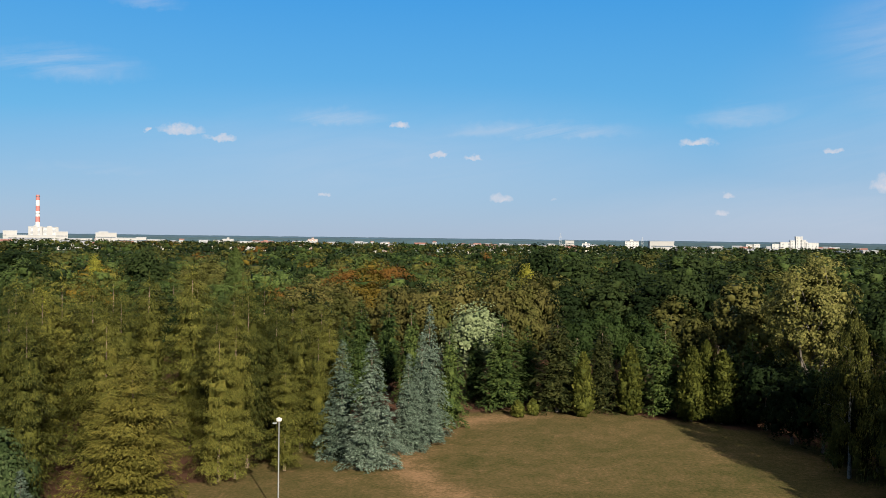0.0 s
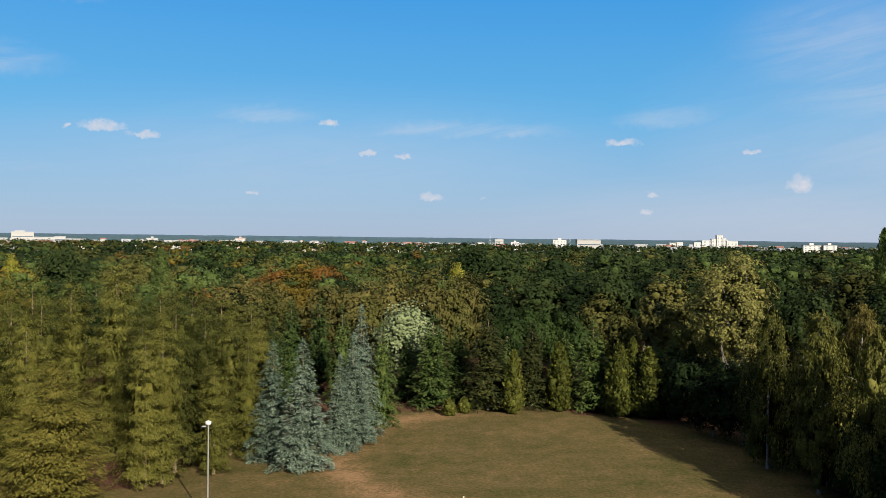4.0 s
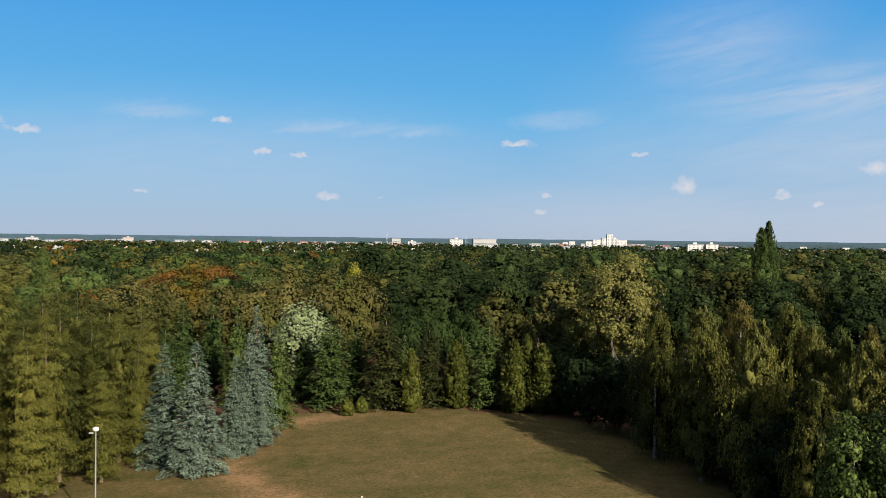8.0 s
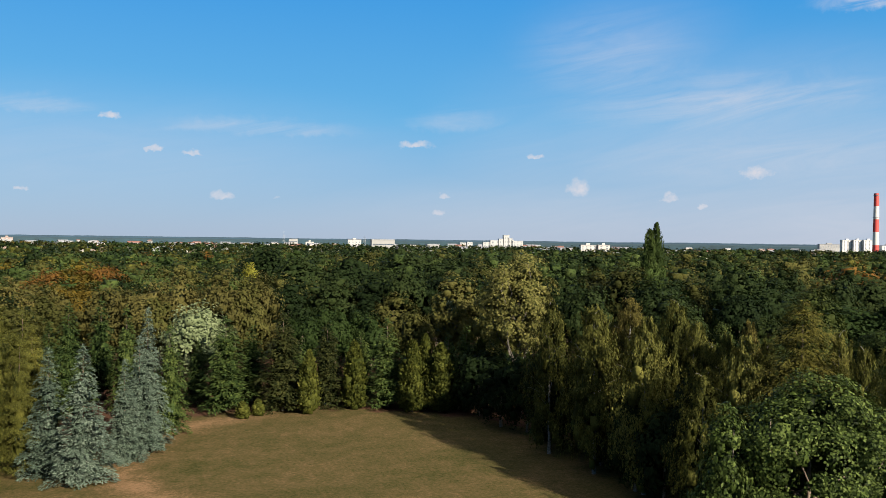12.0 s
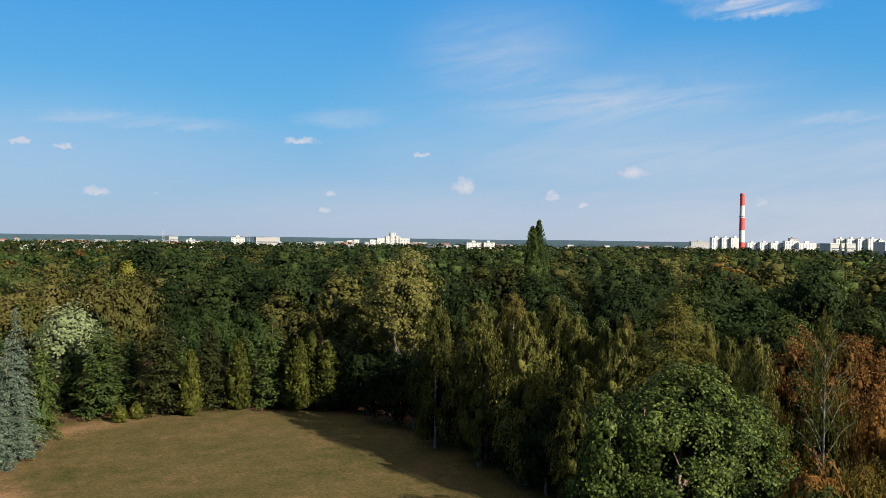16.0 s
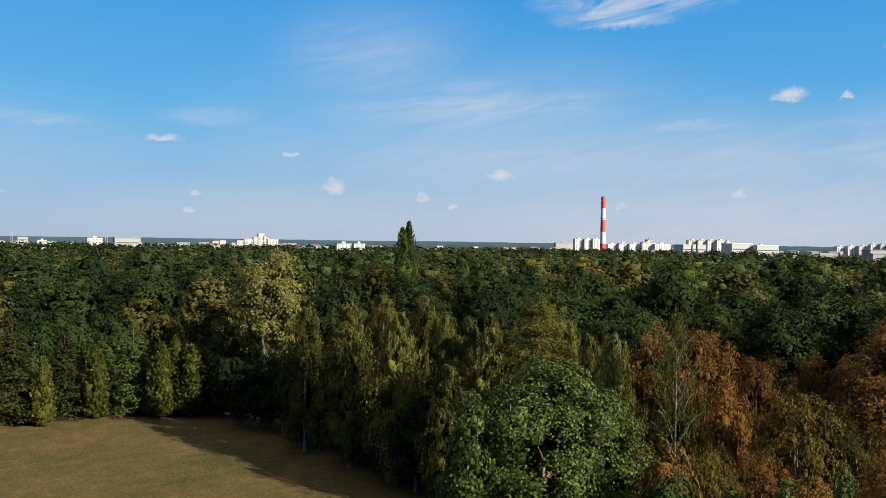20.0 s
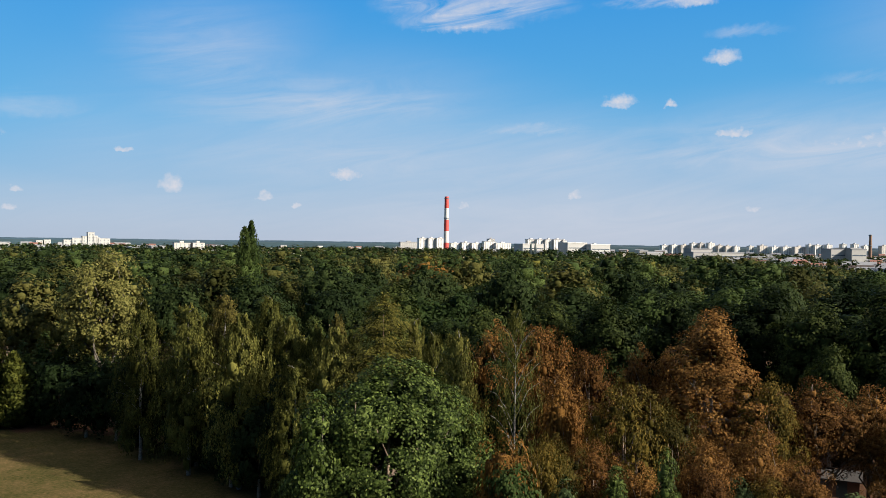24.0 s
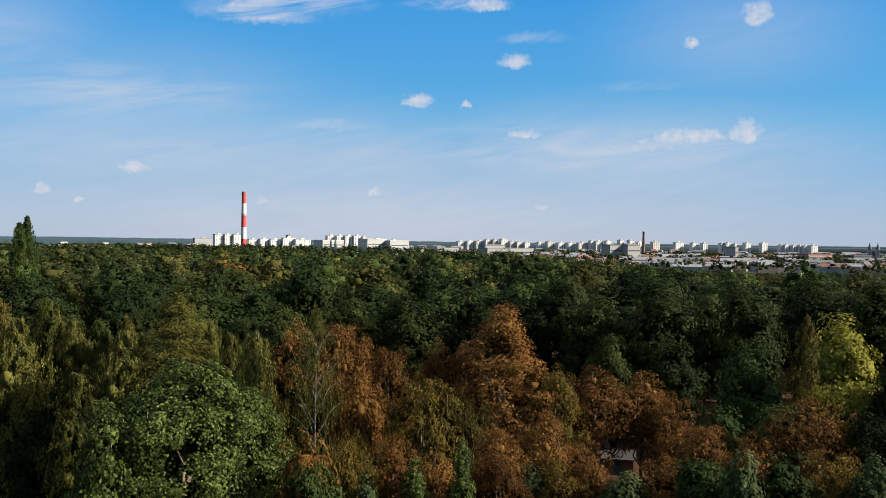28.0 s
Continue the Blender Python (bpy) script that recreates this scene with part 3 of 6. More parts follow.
def weeping(seed, h, w, arches=80, strands=13, per=7, size=0.34, limbs=9, low=0.10, core=40, slim=0.34, drop=2.6):
    """A birch: limbs arch up and out of the stem, and leafy twigs hang from their outer halves in curtains."""
    rng = np.random.default_rng(seed)
    lines = [trunk_line(rng, h * 0.93, 0.009 * h + 0.03, 9, 0.03)]
    tp = lines[0][0]

    def wide(f, a):
        """Half the crown's width at the relative height f towards the bearing a."""
        e = np.interp(f, [0, 0.12, 0.35, 0.6, 0.8, 0.93, 1.0], [0.70, 0.92, 1.0, 0.88, 0.62, 0.36, 0.14])
        return w / 2 * e * (1 + 0.16 * np.sin(a * 3 + seed + f * 5) + 0.10 * np.sin(a * 7 - f * 9))

    i = np.arange(arches) + 0.5
    f0 = 0.14 + 0.86 * (i / arches) ** 0.85
    a0 = i * 2.39996 + seed + rng.normal(0, 0.2, arches)
    r0 = wide(f0, a0) * rng.uniform(0.72, 1.08, arches)
    z0 = h * (low + f0 * (1 - low)) + rng.normal(0, 0.2, arches)
    for j in np.linspace(arches * 0.25, arches - 3, limbs).astype(int):
        zb = max(1.0, z0[j] - r0[j] * 0.75)
        base = np.array([np.interp(zb, tp[:, 2], tp[:, 0]), np.interp(zb, tp[:, 2], tp[:, 1]), zb])
        lines.append((bent(rng, base, (math.cos(a0[j]) * r0[j] * 0.95, math.sin(a0[j]) * r0[j] * 0.95, z0[j]), 6, 0.12, 0.02), np.linspace(0.055, 0.012, 6)))
    k = np.repeat(np.arange(arches), strands)
    n = len(k)
    u = rng.uniform(0.25, 1.05, n) ** 0.8
    a = a0[k] + rng.normal(0, 0.15, n) * (1.2 - 0.4 * u)
    r = r0[k] * u
    zt = z0[k] - r0[k] * 0.55 * (1 - u) ** 2 + rng.normal(0, 0.10, n)
    ln = (rng.uniform(0.45, 1.0, arches) * drop * (0.45 + 0.55 * np.minimum(1, (1 - f0) * 3 + 0.15)))[k] * rng.uniform(0.5, 1.1, n)
    t = np.linspace(0, 1, per)
    sway = 1 + 0.07 * np.sqrt(t)[None]
    P = np.stack([np.cos(a)[:, None] * r[:, None] * sway, np.sin(a)[:, None] * r[:, None] * sway, zt[:, None] - ln[:, None] * t[None]], -1)
    P += rng.normal(0, 0.07, P.shape)
    P[..., 2] = np.maximum(P[..., 2], 0.4 + 0.5 * rng.random(P.shape[:2]))
    P = P.reshape(-1, 3)
    m = len(P)
    out = np.repeat(np.stack([np.cos(a), np.sin(a), np.zeros(n)], 1), per, 0)
    al = unit(np.array([0, 0, -1.0]) + out * 0.12 + rng.normal(0, 0.26, (m, 3)))
    nor = unit(out + np.array([0, 0, 0.45]) + rng.normal(0, 0.35, (m, 3)))
    sc = size * rng.uniform(0.7, 1.3, m)
    crown = cards(P, al, unit(np.cross(nor, al)), sc, sc * slim * rng.uniform(0.7, 1.4, m))
    fm, am = rng.uniform(0.05, 0.9, core), rng.uniform(0, 2 * np.pi, core)
    rm = wide(fm, am)
    cc = np.stack([np.cos(am) * rm * 0.35, np.sin(am) * rm * 0.35, h * (low + fm * (1 - low)) - 0.8], 1)
    if core:
        crown = joined([crown, leaf_masses(rng, cc, rm * 0.15 + 0.05, 1.5, 0.25)])
    return lines, crown


def column(seed, h, w, n=2600, size=0.3, base=0.04, power=0.7, rag=1.0):
    """A narrow upright tree with closely packed rising sprays."""
    rng = np.random.default_rng(seed)
    f = rng.uniform(0, 1, n) ** 1.15
    a = rng.uniform(0, 2 * np.pi, n)

    def env(f, a):
        e = np.minimum(1.0, (f + 0.05) / 0.16) ** 0.5 * (1 - f ** 2.2) ** power
        return w / 2 * e * (1 + rag * (0.16 * np.sin(a * 5 + f * 9 + seed) + 0.12 * np.sin(a * 3 - f * 23) + 0.10 * np.sin(a * 2 + f * 47)))

    r = env(f, a) * rng.uniform(0.75, 1.08, n)
    z = h * (base + f * (1 - base)) - size * 0.4
    pos = np.stack([np.cos(a) * r, np.sin(a) * r, z], 1)
    al = unit(np.stack([np.cos(a) * 0.35, np.sin(a) * 0.35, np.ones(n)], 1) + rng.normal(0, 0.28, (n, 3)))
    ac = unit(np.cross(al, np.stack([np.cos(a), np.sin(a), np.zeros(n)], 1) + rng.normal(0, 0.5, (n, 3))))
    s = size * rng.uniform(0.7, 1.4, n)
    m = 60
    fm, am = rng.uniform(0.0, 0.93, m), rng.uniform(0, 2 * np.pi, m)
    rm = env(fm, am)
    cc = np.stack([np.cos(am) * rm * 0.45, np.sin(am) * rm * 0.45, h * (base + fm * (1 - base))], 1)
    crown = joined([cards(pos, al, ac, s, s * 0.6), leaf_masses(rng, cc, rm * 0.46 + 0.02, 1.6, 0.15)])
    return [trunk_line(rng, h * 0.8, 0.012 * h + 0.04, lean=0.01)], crown


KINDS = {}


def kind(name, variants, h, w, bark, leaf, label, category, build, **kw):
    """Prepares the variants of a kind of tree; they stand out of the way until planted."""
    KINDS[name] = dict(protos=[(h, w, build, dict(kw, seed=101 * len(KINDS) + i)) for i in range(variants)], made={}, bark=bark, leaf=leaf,
                       label=label, category=category)


PLANT_RNG = random.Random(7)


def plant(name, x, y, h, w, label="", variant=None, turn=None, group=""):
    k = KINDS[name]
    i = PLANT_RNG.randrange(len(k["protos"])) if variant is None else variant
    turn_ = PLANT_RNG.uniform(0, 360) if turn is None else turn
    h0, w0, build, kw = k["protos"][i]
    m = pose(x, y, 0, 0, 0, turn_) @ Matrix.Diagonal((w / w0, w / w0, h / h0, 1))
    if i in k["made"]:
        first = k["made"][i]
        ob = copy_thing(first, m @ Matrix.Diagonal((1 / first.scale[0], 1 / first.scale[1], 1 / first.scale[2], 1)))
    else:
        lines, crown = build(h=h0, w=w0, **kw)
        ob = tree_thing(name, lines, crown, M_BARK[k["bark"]], M[k["leaf"]], k["label"], k["category"])
        k["made"][i] = ob
        ob.matrix_basis = m
    if label:
        ob["label"] = label
    if group:
        ob["group"] = group
    return ob


M_BARK = {"brown": BARK, "red": BARK_RED, "grey": BARK_GREY, "birch": BARK_BIRCH}

kind("larch", 4, 19, 8.5, "red", "larch", "tall feathery yellow-green larch in a dense park grove", "tree", conifer,
     gap=1.0, boughs=9, lift=0.10, droop=0.10, clear=0.07, hang=0.7, fan=0.38, thick=0.13, spray=0.31, per=33, slim=0.38, ragged=0.24, gaps=0.14, core=0.22,
     prof=((0, 0.80), (0.12, 0.98), (0.35, 1.0), (0.6, 0.92), (0.8, 0.72), (0.92, 0.48), (1.0, 0.12)))
kind("rear_larch", 2, 19, 8.5, "red", "larch", "tall feathery larch deep in the park grove", "tree", conifer,
     gap=1.0, boughs=9, lift=0.10, droop=0.10, clear=0.07, hang=0.7, fan=0.38, thick=0.13, spray=0.40, per=17, slim=0.40, ragged=0.24, gaps=0.14, core=0.22,
     prof=((0, 0.80), (0.12, 0.98), (0.35, 1.0), (0.6, 0.92), (0.8, 0.72), (0.92, 0.48), (1.0, 0.12)))
kind("golden_larch", 2, 19, 8.5, "red", "larch_gold", "feathery larch turning golden in early autumn", "tree", conifer,
     gap=0.85, boughs=10, lift=0.12, droop=0.12, clear=0.02, hang=0.6, fan=0.38, thick=0.13, spray=0.28, per=46, slim=0.38, ragged=0.24, gaps=0.10, core=0.24,
     prof=((0, 0.80), (0.12, 0.98), (0.35, 1.0), (0.6, 0.92), (0.8, 0.72), (0.92, 0.48), (1.0, 0.12)))
kind("blue_spruce", 3, 13, 6.2, "brown", "blue", "silvery blue spruce with branches down to the lawn", "tree", conifer,
     gap=0.62, boughs=13, lift=0.12, droop=0.28, clear=0.0, fan=0.30, thick=0.06, spray=0.29, per=31, slim=0.42, ragged=0.14, gaps=0.08, core=0.26,
     prof=((0, 0.95), (0.06, 1.0), (0.3, 0.78), (0.6, 0.46), (0.85, 0.19), (1.0, 0.02)))
kind("spruce", 4, 14, 7.0, "red", "spruce", "dark green spruce at the edge of the lawn", "tree", conifer,
     gap=0.74, boughs=11, lift=0.16, droop=0.3, clear=0.09, fan=0.36, thick=0.09, spray=0.46, per=16, slim=0.42, ragged=0.22, gaps=0.12, core=0.3,
     prof=((0, 0.86), (0.1, 1.0), (0.4, 0.76), (0.7, 0.44), (0.9, 0.17), (1.0, 0.02)))
kind("brown_spruce", 2, 14, 7.0, "red", "spruce_brown", "dark spruce hung with brown cones", "tree", conifer,
     gap=0.74, boughs=11, lift=0.16, droop=0.3, clear=0.09, fan=0.36, thick=0.09, spray=0.46, per=16, slim=0.42, ragged=0.22, gaps=0.12, core=0.3,
     prof=((0, 0.86), (0.1, 1.0), (0.4, 0.76), (0.7, 0.44), (0.9, 0.17), (1.0, 0.02)))
kind("thuja", 2, 10, 3.0, "red", "thuja", "narrow yellow-green columnar thuja at the lawn's edge", "tree", column, n=2600, size=0.42)
kind("thuja_bush", 1, 2.4, 1.6, "red", "thuja", "small rounded yellow-green conifer bush on the lawn", "bush", column, n=900, size=0.22, base=0.06)
kind("oak", 4, 18, 11, "brown", "oak", "dark green broadleaf tree in full leaf", "tree", broadleaf, clumps=60, leaves=54, size=0.48, radius=0.15, boughs=9)
kind("shade_tree", 2, 12, 9, "brown", "oak", "dark green tree in the shade", "tree", broadleaf, clumps=62, leaves=42, size=0.5, base=-0.02, radius=0.14, reach=1.9, bottom=0.4)
kind("near_oak", 3, 18, 11, "brown", "oak_near", "tall dark green oak in full leaf", "tree", broadleaf, clumps=120, leaves=78, size=0.34, base=0.12, radius=0.115, lobes=0.3, boughs=12)
kind("lime_tree", 3, 16, 9, "brown", "oak_light", "fresh green broadleaf tree in full leaf", "tree", broadleaf, clumps=54, leaves=66, size=0.44, radius=0.15)
kind("hornbeam", 3, 16, 9, "brown", "oak_olive", "olive and yellowing broadleaf tree", "tree", broadleaf, clumps=54, leaves=66, size=0.44, radius=0.15, base=0.15)
kind("turning_hornbeam", 2, 15, 10, "brown", "olive_gold", "broad hornbeam turning olive gold", "tree", broadleaf, clumps=54, leaves=80, size=0.4, radius=0.15, base=0.12)
kind("golden_tree", 2, 14, 8, "brown", "gold", "broadleaf tree turned golden orange", "tree", broadleaf, clumps=54, leaves=80, size=0.4, radius=0.15, base=0.15)
kind("yellow_tree", 1, 18, 9, "grey", "yellow", "tall bright yellow tree among dark ones", "tree", broadleaf, clumps=70, leaves=90, size=0.32, base=0.10, radius=0.15, round_=1.0, limbs=6, peak=0.3, boughs=10)
kind("orange_shrub", 2, 8, 7, "brown", "orange", "low spreading shrub with orange leaves", "shrub", broadleaf, clumps=40, leaves=60, size=0.30, base=0.05, limbs=3)
kind("chestnut_tree", 3, 14, 11, "brown", "chestnut", "horse chestnut with scorched rust-brown leaves", "tree", broadleaf, clumps=110, leaves=125, size=0.2, base=0.12, radius=0.105, limbs=8, jitter=0.55, squash=0.7, core=0.4, boughs=12, lobes=0.2)
kind("open_chestnut", 1, 14, 11, "brown", "chestnut", "scorched horse chestnut with bare stems under its crown", "tree", broadleaf, clumps=110, leaves=125, size=0.2, base=0.28, radius=0.105, limbs=14, jitter=0.55, squash=0.7, core=0.4, boughs=12, lobes=0.2)
kind("turning_chestnut", 2, 13, 11, "brown", "chestnut_mix", "horse chestnut half green and half orange-brown", "tree", broadleaf, clumps=110, leaves=125, size=0.2, base=0.10, radius=0.105, limbs=8, jitter=0.55, squash=0.7, core=0.4, boughs=12, lobes=0.2)
kind("maple", 1, 15.6, 15.5, "brown", "maple", "large round maple with glossy bright green leaves", "tree", broadleaf, clumps=240, leaves=240, size=0.22, base=0.0, radius=0.07, limbs=14, jitter=0.5, squash=0.95, core=0.6, lobes=0.02, peak=0.2, dome=0.55, boughs=20)
kind("young_maple", 2, 10, 4, "grey", "maple", "slender young tree with bright green leaves", "tree", broadleaf, clumps=45, leaves=100, size=0.2, base=0.08, radius=0.2, round_=1.0, limbs=3, peak=0.5)
kind("silver_tree", 1, 14, 9, "grey", "silver", "broadleaf tree with pale silvery leaves", "tree", broadleaf, clumps=75, leaves=60, size=0.38, base=0.12)
kind("weeping_birch", 3, 17, 8.5, "birch", "birch", "weeping birch with white trunk and hanging olive twigs", "tree", weeping, arches=120, strands=22, per=7, drop=1.7, slim=0.4, size=0.23, low=0.06)
kind("thin_birch", 1, 17, 8.5, "birch", "birch", "sparse weeping birch with a bare white trunk showing", "tree", weeping, arches=90, strands=16, per=8, low=0.12, core=0, limbs=16, drop=1.7, size=0.21, slim=0.32)
kind("golden_birch", 2, 17, 7.5, "birch", "birch_gold", "birch with thin yellowing leaves", "tree", weeping, arches=110, strands=22, per=7, drop=1.7, slim=0.4, size=0.23)
kind("lombardy_poplar", 2, 28, 4.4, "brown", "poplar", "tall narrow poplar rising over the woods", "tree", column, n=5600, size=0.55, base=0.06, power=0.58, rag=1.9)
kind("orange_tree", 2, 15, 10, "brown", "orange", "broadleaf tree turned reddish orange", "tree", broadleaf, clumps=54, leaves=80, size=0.4, radius=0.15, base=0.15)
kind("old_poplar", 1, 24, 12, "grey", "old_poplar", "huge old poplar with thinning leaves and bare pale limbs", "tree", broadleaf, clumps=140, leaves=105, size=0.36, base=0.26, radius=0.115, limbs=14, core=0.5, bare=0.1, jitter=0.7, lobes=0.45, boughs=16)
kind("pine", 2, 6, 5, "red", "pine", "young bluish-green pine among the scorched chestnuts", "tree", broadleaf, clumps=45, leaves=80, size=0.26, base=0.08, radius=0.17, peak=0.4)
kind("tall_chestnut", 1, 19, 9, "brown", "chestnut", "tall pointed horse chestnut with scorched rust-brown leaves", "tree", broadleaf, clumps=140, leaves=150, size=0.2, base=0.12, radius=0.11, limbs=10, jitter=0.55, squash=0.7, core=0.4, round_=1.0, peak=0.45, boughs=12)
kind("tall_birch", 2, 17, 8.5, "birch", "birch", "tall birch with hanging olive twigs over a bare white trunk", "tree", weeping, arches=110, strands=19, per=7, size=0.27, low=0.05, core=45, drop=1.8, slim=0.42)

# ---- ground: one sheet, a mown and sun-dried lawn in a clearing, needle litter under the trees ----
def ground_mat():
    m, t, b = node_mat("lawn_and_woodland_floor")
    pos = t.nodes.new("ShaderNodeNewGeometry").outputs["Position"]
    s = t.nodes.new("ShaderNodeSeparateXYZ")
    link(t, pos, s.inputs[0])
    wob = tmath(t, "MULTIPLY", tmath(t, "SUBTRACT", tex_noise(t, 0.22, 5.0, pos), 0.5), 0.5)

    def oval(cx, cy, rx, ry):
        a = tmath(t, "DIVIDE", tmath(t, "SUBTRACT", s.outputs[0], cx), rx)
        c = tmath(t, "DIVIDE", tmath(t, "SUBTRACT", s.outputs[1], cy), ry)
        return tmath(t, "ADD", tmath(t, "MULTIPLY", a, a), tmath(t, "MULTIPLY", c, c))

    o = tmath(t, "MINIMUM", oval(15, 80, 38, 45.2), oval(-10, 74, 24, 15))
    inside = tmath(t, "ADD", o, wob)
    mask = ramp(t, inside, [(0.90, (1, 1, 1)), (1.0, (0, 0, 0))])
    mask.color_ramp.elements[0].position, mask.color_ramp.elements[1].position = 0.93, 1.0
    # grass: green where it kept moisture, brown where it dried out, straw where it was worn
    mp = t.nodes.new("ShaderNodeMapping")
    mp.inputs["Rotation"].default_value = (0, 0, radians(18))
    mp.inputs["Scale"].default_value = (0.07, 0.09, 1)
    link(t, pos, mp.inputs[0])
    broad = tex_noise(t, 1.0, 5.0, mp.outputs[0], 0.6)
    fine = tex_noise(t, 2.6, 5.0, pos, 0.7)
    speck = tex_noise(t, 14.0, 3.0, pos, 0.7)
    patchy = tex_noise(t, 0.45, 4.0, pos, 0.6)
    f = tmath(t, "ADD", tmath(t, "MULTIPLY", broad, 0.20), tmath(t, "MULTIPLY", patchy, 0.24))
    f = tmath(t, "ADD", f, tmath(t, "ADD", tmath(t, "MULTIPLY", fine, 0.46), tmath(t, "MULTIPLY", speck, 0.24)))
    ring = oval(17, 98, 20.5, 22.5)
    arc = tmath(t, "SUBTRACT", 1.0, tmath(t, "MULTIPLY", tmath(t, "ABSOLUTE", tmath(t, "SUBTRACT", ring, 1.05)), 2.4), True)
    west = tmath(t, "MULTIPLY", tmath(t, "SUBTRACT", 26.0, s.outputs[0]), 0.045, True)
    worn = tmath(t, "MULTIPLY", tmath(t, "MULTIPLY", arc, west), tmath(t, "MULTIPLY", tex_noise(t, 0.35, 4.0, pos), 0.30))
    grass = ramp(t, tmath(t, "ADD", f, worn), [(0.45, (0.0240, 0.0262, 0.0078)), (0.54, (0.0460, 0.0405, 0.0140)), (0.63, (0.0760, 0.0540, 0.0235)), (0.78, (0.1620, 0.0980, 0.0520))])
    litter = ramp(t, tmath(t, "ADD", tmath(t, "MULTIPLY", fine, 0.6), tmath(t, "MULTIPLY", speck, 0.4)), [(0.3, (0.0260, 0.0125, 0.0085)), (0.7, (0.0780, 0.0430, 0.0260))])
    mx = t.nodes.new("ShaderNodeMix")
    mx.data_type = "RGBA"
    link(t, mask.outputs[0], mx.inputs["Factor"])
    link(t, litter.outputs[0], mx.inputs["A"])
    link(t, grass.outputs[0], mx.inputs["B"])
    away = tmath(t, "MULTIPLY", tmath(t, "SUBTRACT", tmath(t, "SQRT", oval(0, 0, 1, 1)), 180.0), 0.01, True)
    far_grass = ramp(t, tex_noise(t, 0.006, 4.0, pos), [(0.35, (0.0158, 0.0259, 0.0115)), (0.65, (0.0396, 0.0475, 0.0216))])
    mx2 = t.nodes.new("ShaderNodeMix")
    mx2.data_type = "RGBA"
    link(t, away, mx2.inputs["Factor"])
    link(t, mx.outputs["Result"], mx2.inputs["A"])
    link(t, far_grass.outputs[0], mx2.inputs["B"])
    link(t, mx2.outputs["Result"], b.inputs["Base Color"])
    b.inputs["Roughness"].default_value = 0.95
    b.inputs["Specular IOR Level"].default_value = 0.03
    bp = t.nodes.new("ShaderNodeBump")
    bp.inputs["Strength"].default_value, bp.inputs["Distance"].default_value = 0.5, 0.12
    link(t, tmath(t, "ADD", fine, tmath(t, "MULTIPLY", speck, 0.6)), bp.inputs["Height"])
    link(t, bp.outputs[0], b.inputs["Normal"])
    return m


def build_ground():
    edges = np.concatenate([-np.geomspace(5200, 60, 12), np.linspace(-40, 180, 45), np.geomspace(210, 5200, 12)])
    X, Y = np.meshgrid(edges, edges)
    Z = np.zeros_like(X)
    near = (np.abs(X) < 200) & (np.abs(Y) < 200)
    for i in range(X.shape[0]):
        for j in range(X.shape[1]):
            if near[i, j]:
                Z[i, j] = 0.18 * noise.noise((X[i, j] * 0.05, Y[i, j] * 0.05, 0.0))
    n = len(edges)
    i = (np.arange(n - 1)[:, None] * n + np.arange(n - 1)[None]).ravel()
    me = mesh_np("ground", np.stack([X, Y, Z], -1).reshape(-1, 3), np.stack([i, i + 1, i + n + 1, i + n], 1), [ground_mat()])
    me.polygons.foreach_set("use_smooth", np.ones(len(me.polygons), bool))
    tagged(new("ground", me), "dry brown-green lawn clearing running into needle-strewn woodland floor", "ground", kind="structure")


build_ground()


# ---- the woods that run on to the horizon: too many trees to count ----
def canopy_height(az, d):
    """Tree height by compass bearing (degrees) and distance: lower conifers and limes ahead, taller oaks to the east."""
    west = np.interp(d, [100, 140, 200, 300, 500, 650], [14, 15.0, 16.5, 17.5, 16.0, 13.5])
    east = np.interp(d, [100, 140, 200, 300, 500, 650], [18, 20.0, 21.0, 21.0, 19.5, 18.0])
    k = np.clip((az - 2) / 12, 0, 1)
    # the ground falls away and the woods thin out towards the old town
    drop = np.interp(d, [180, 260, 400, 640], [1.0, 0.85, 0.55, 0.42])
    j = np.clip((az - 64) / 12, 0, 1)
    return (west * (1 - k) + east * k) * (1 - j + j * drop)


def wood_slots(rng, d0, d1, az0, az1, spacing):
    """Jittered planting slots in a ring sector."""
    out = []
    d = d0
    while d < d1:
        step = spacing / d * 57.3
        for az in np.arange(az0 + rng.uniform(0, step), az1, step):
            out.append((az + rng.normal(0, step * 0.25), d + rng.normal(0, spacing * 0.25)))
        d += spacing * 0.87
    return np.array(out)


WOOD_MATS = ["oak", "oak", "oak_light", "oak_olive", "poplar", "spruce", "larch", "gold", "orange"]


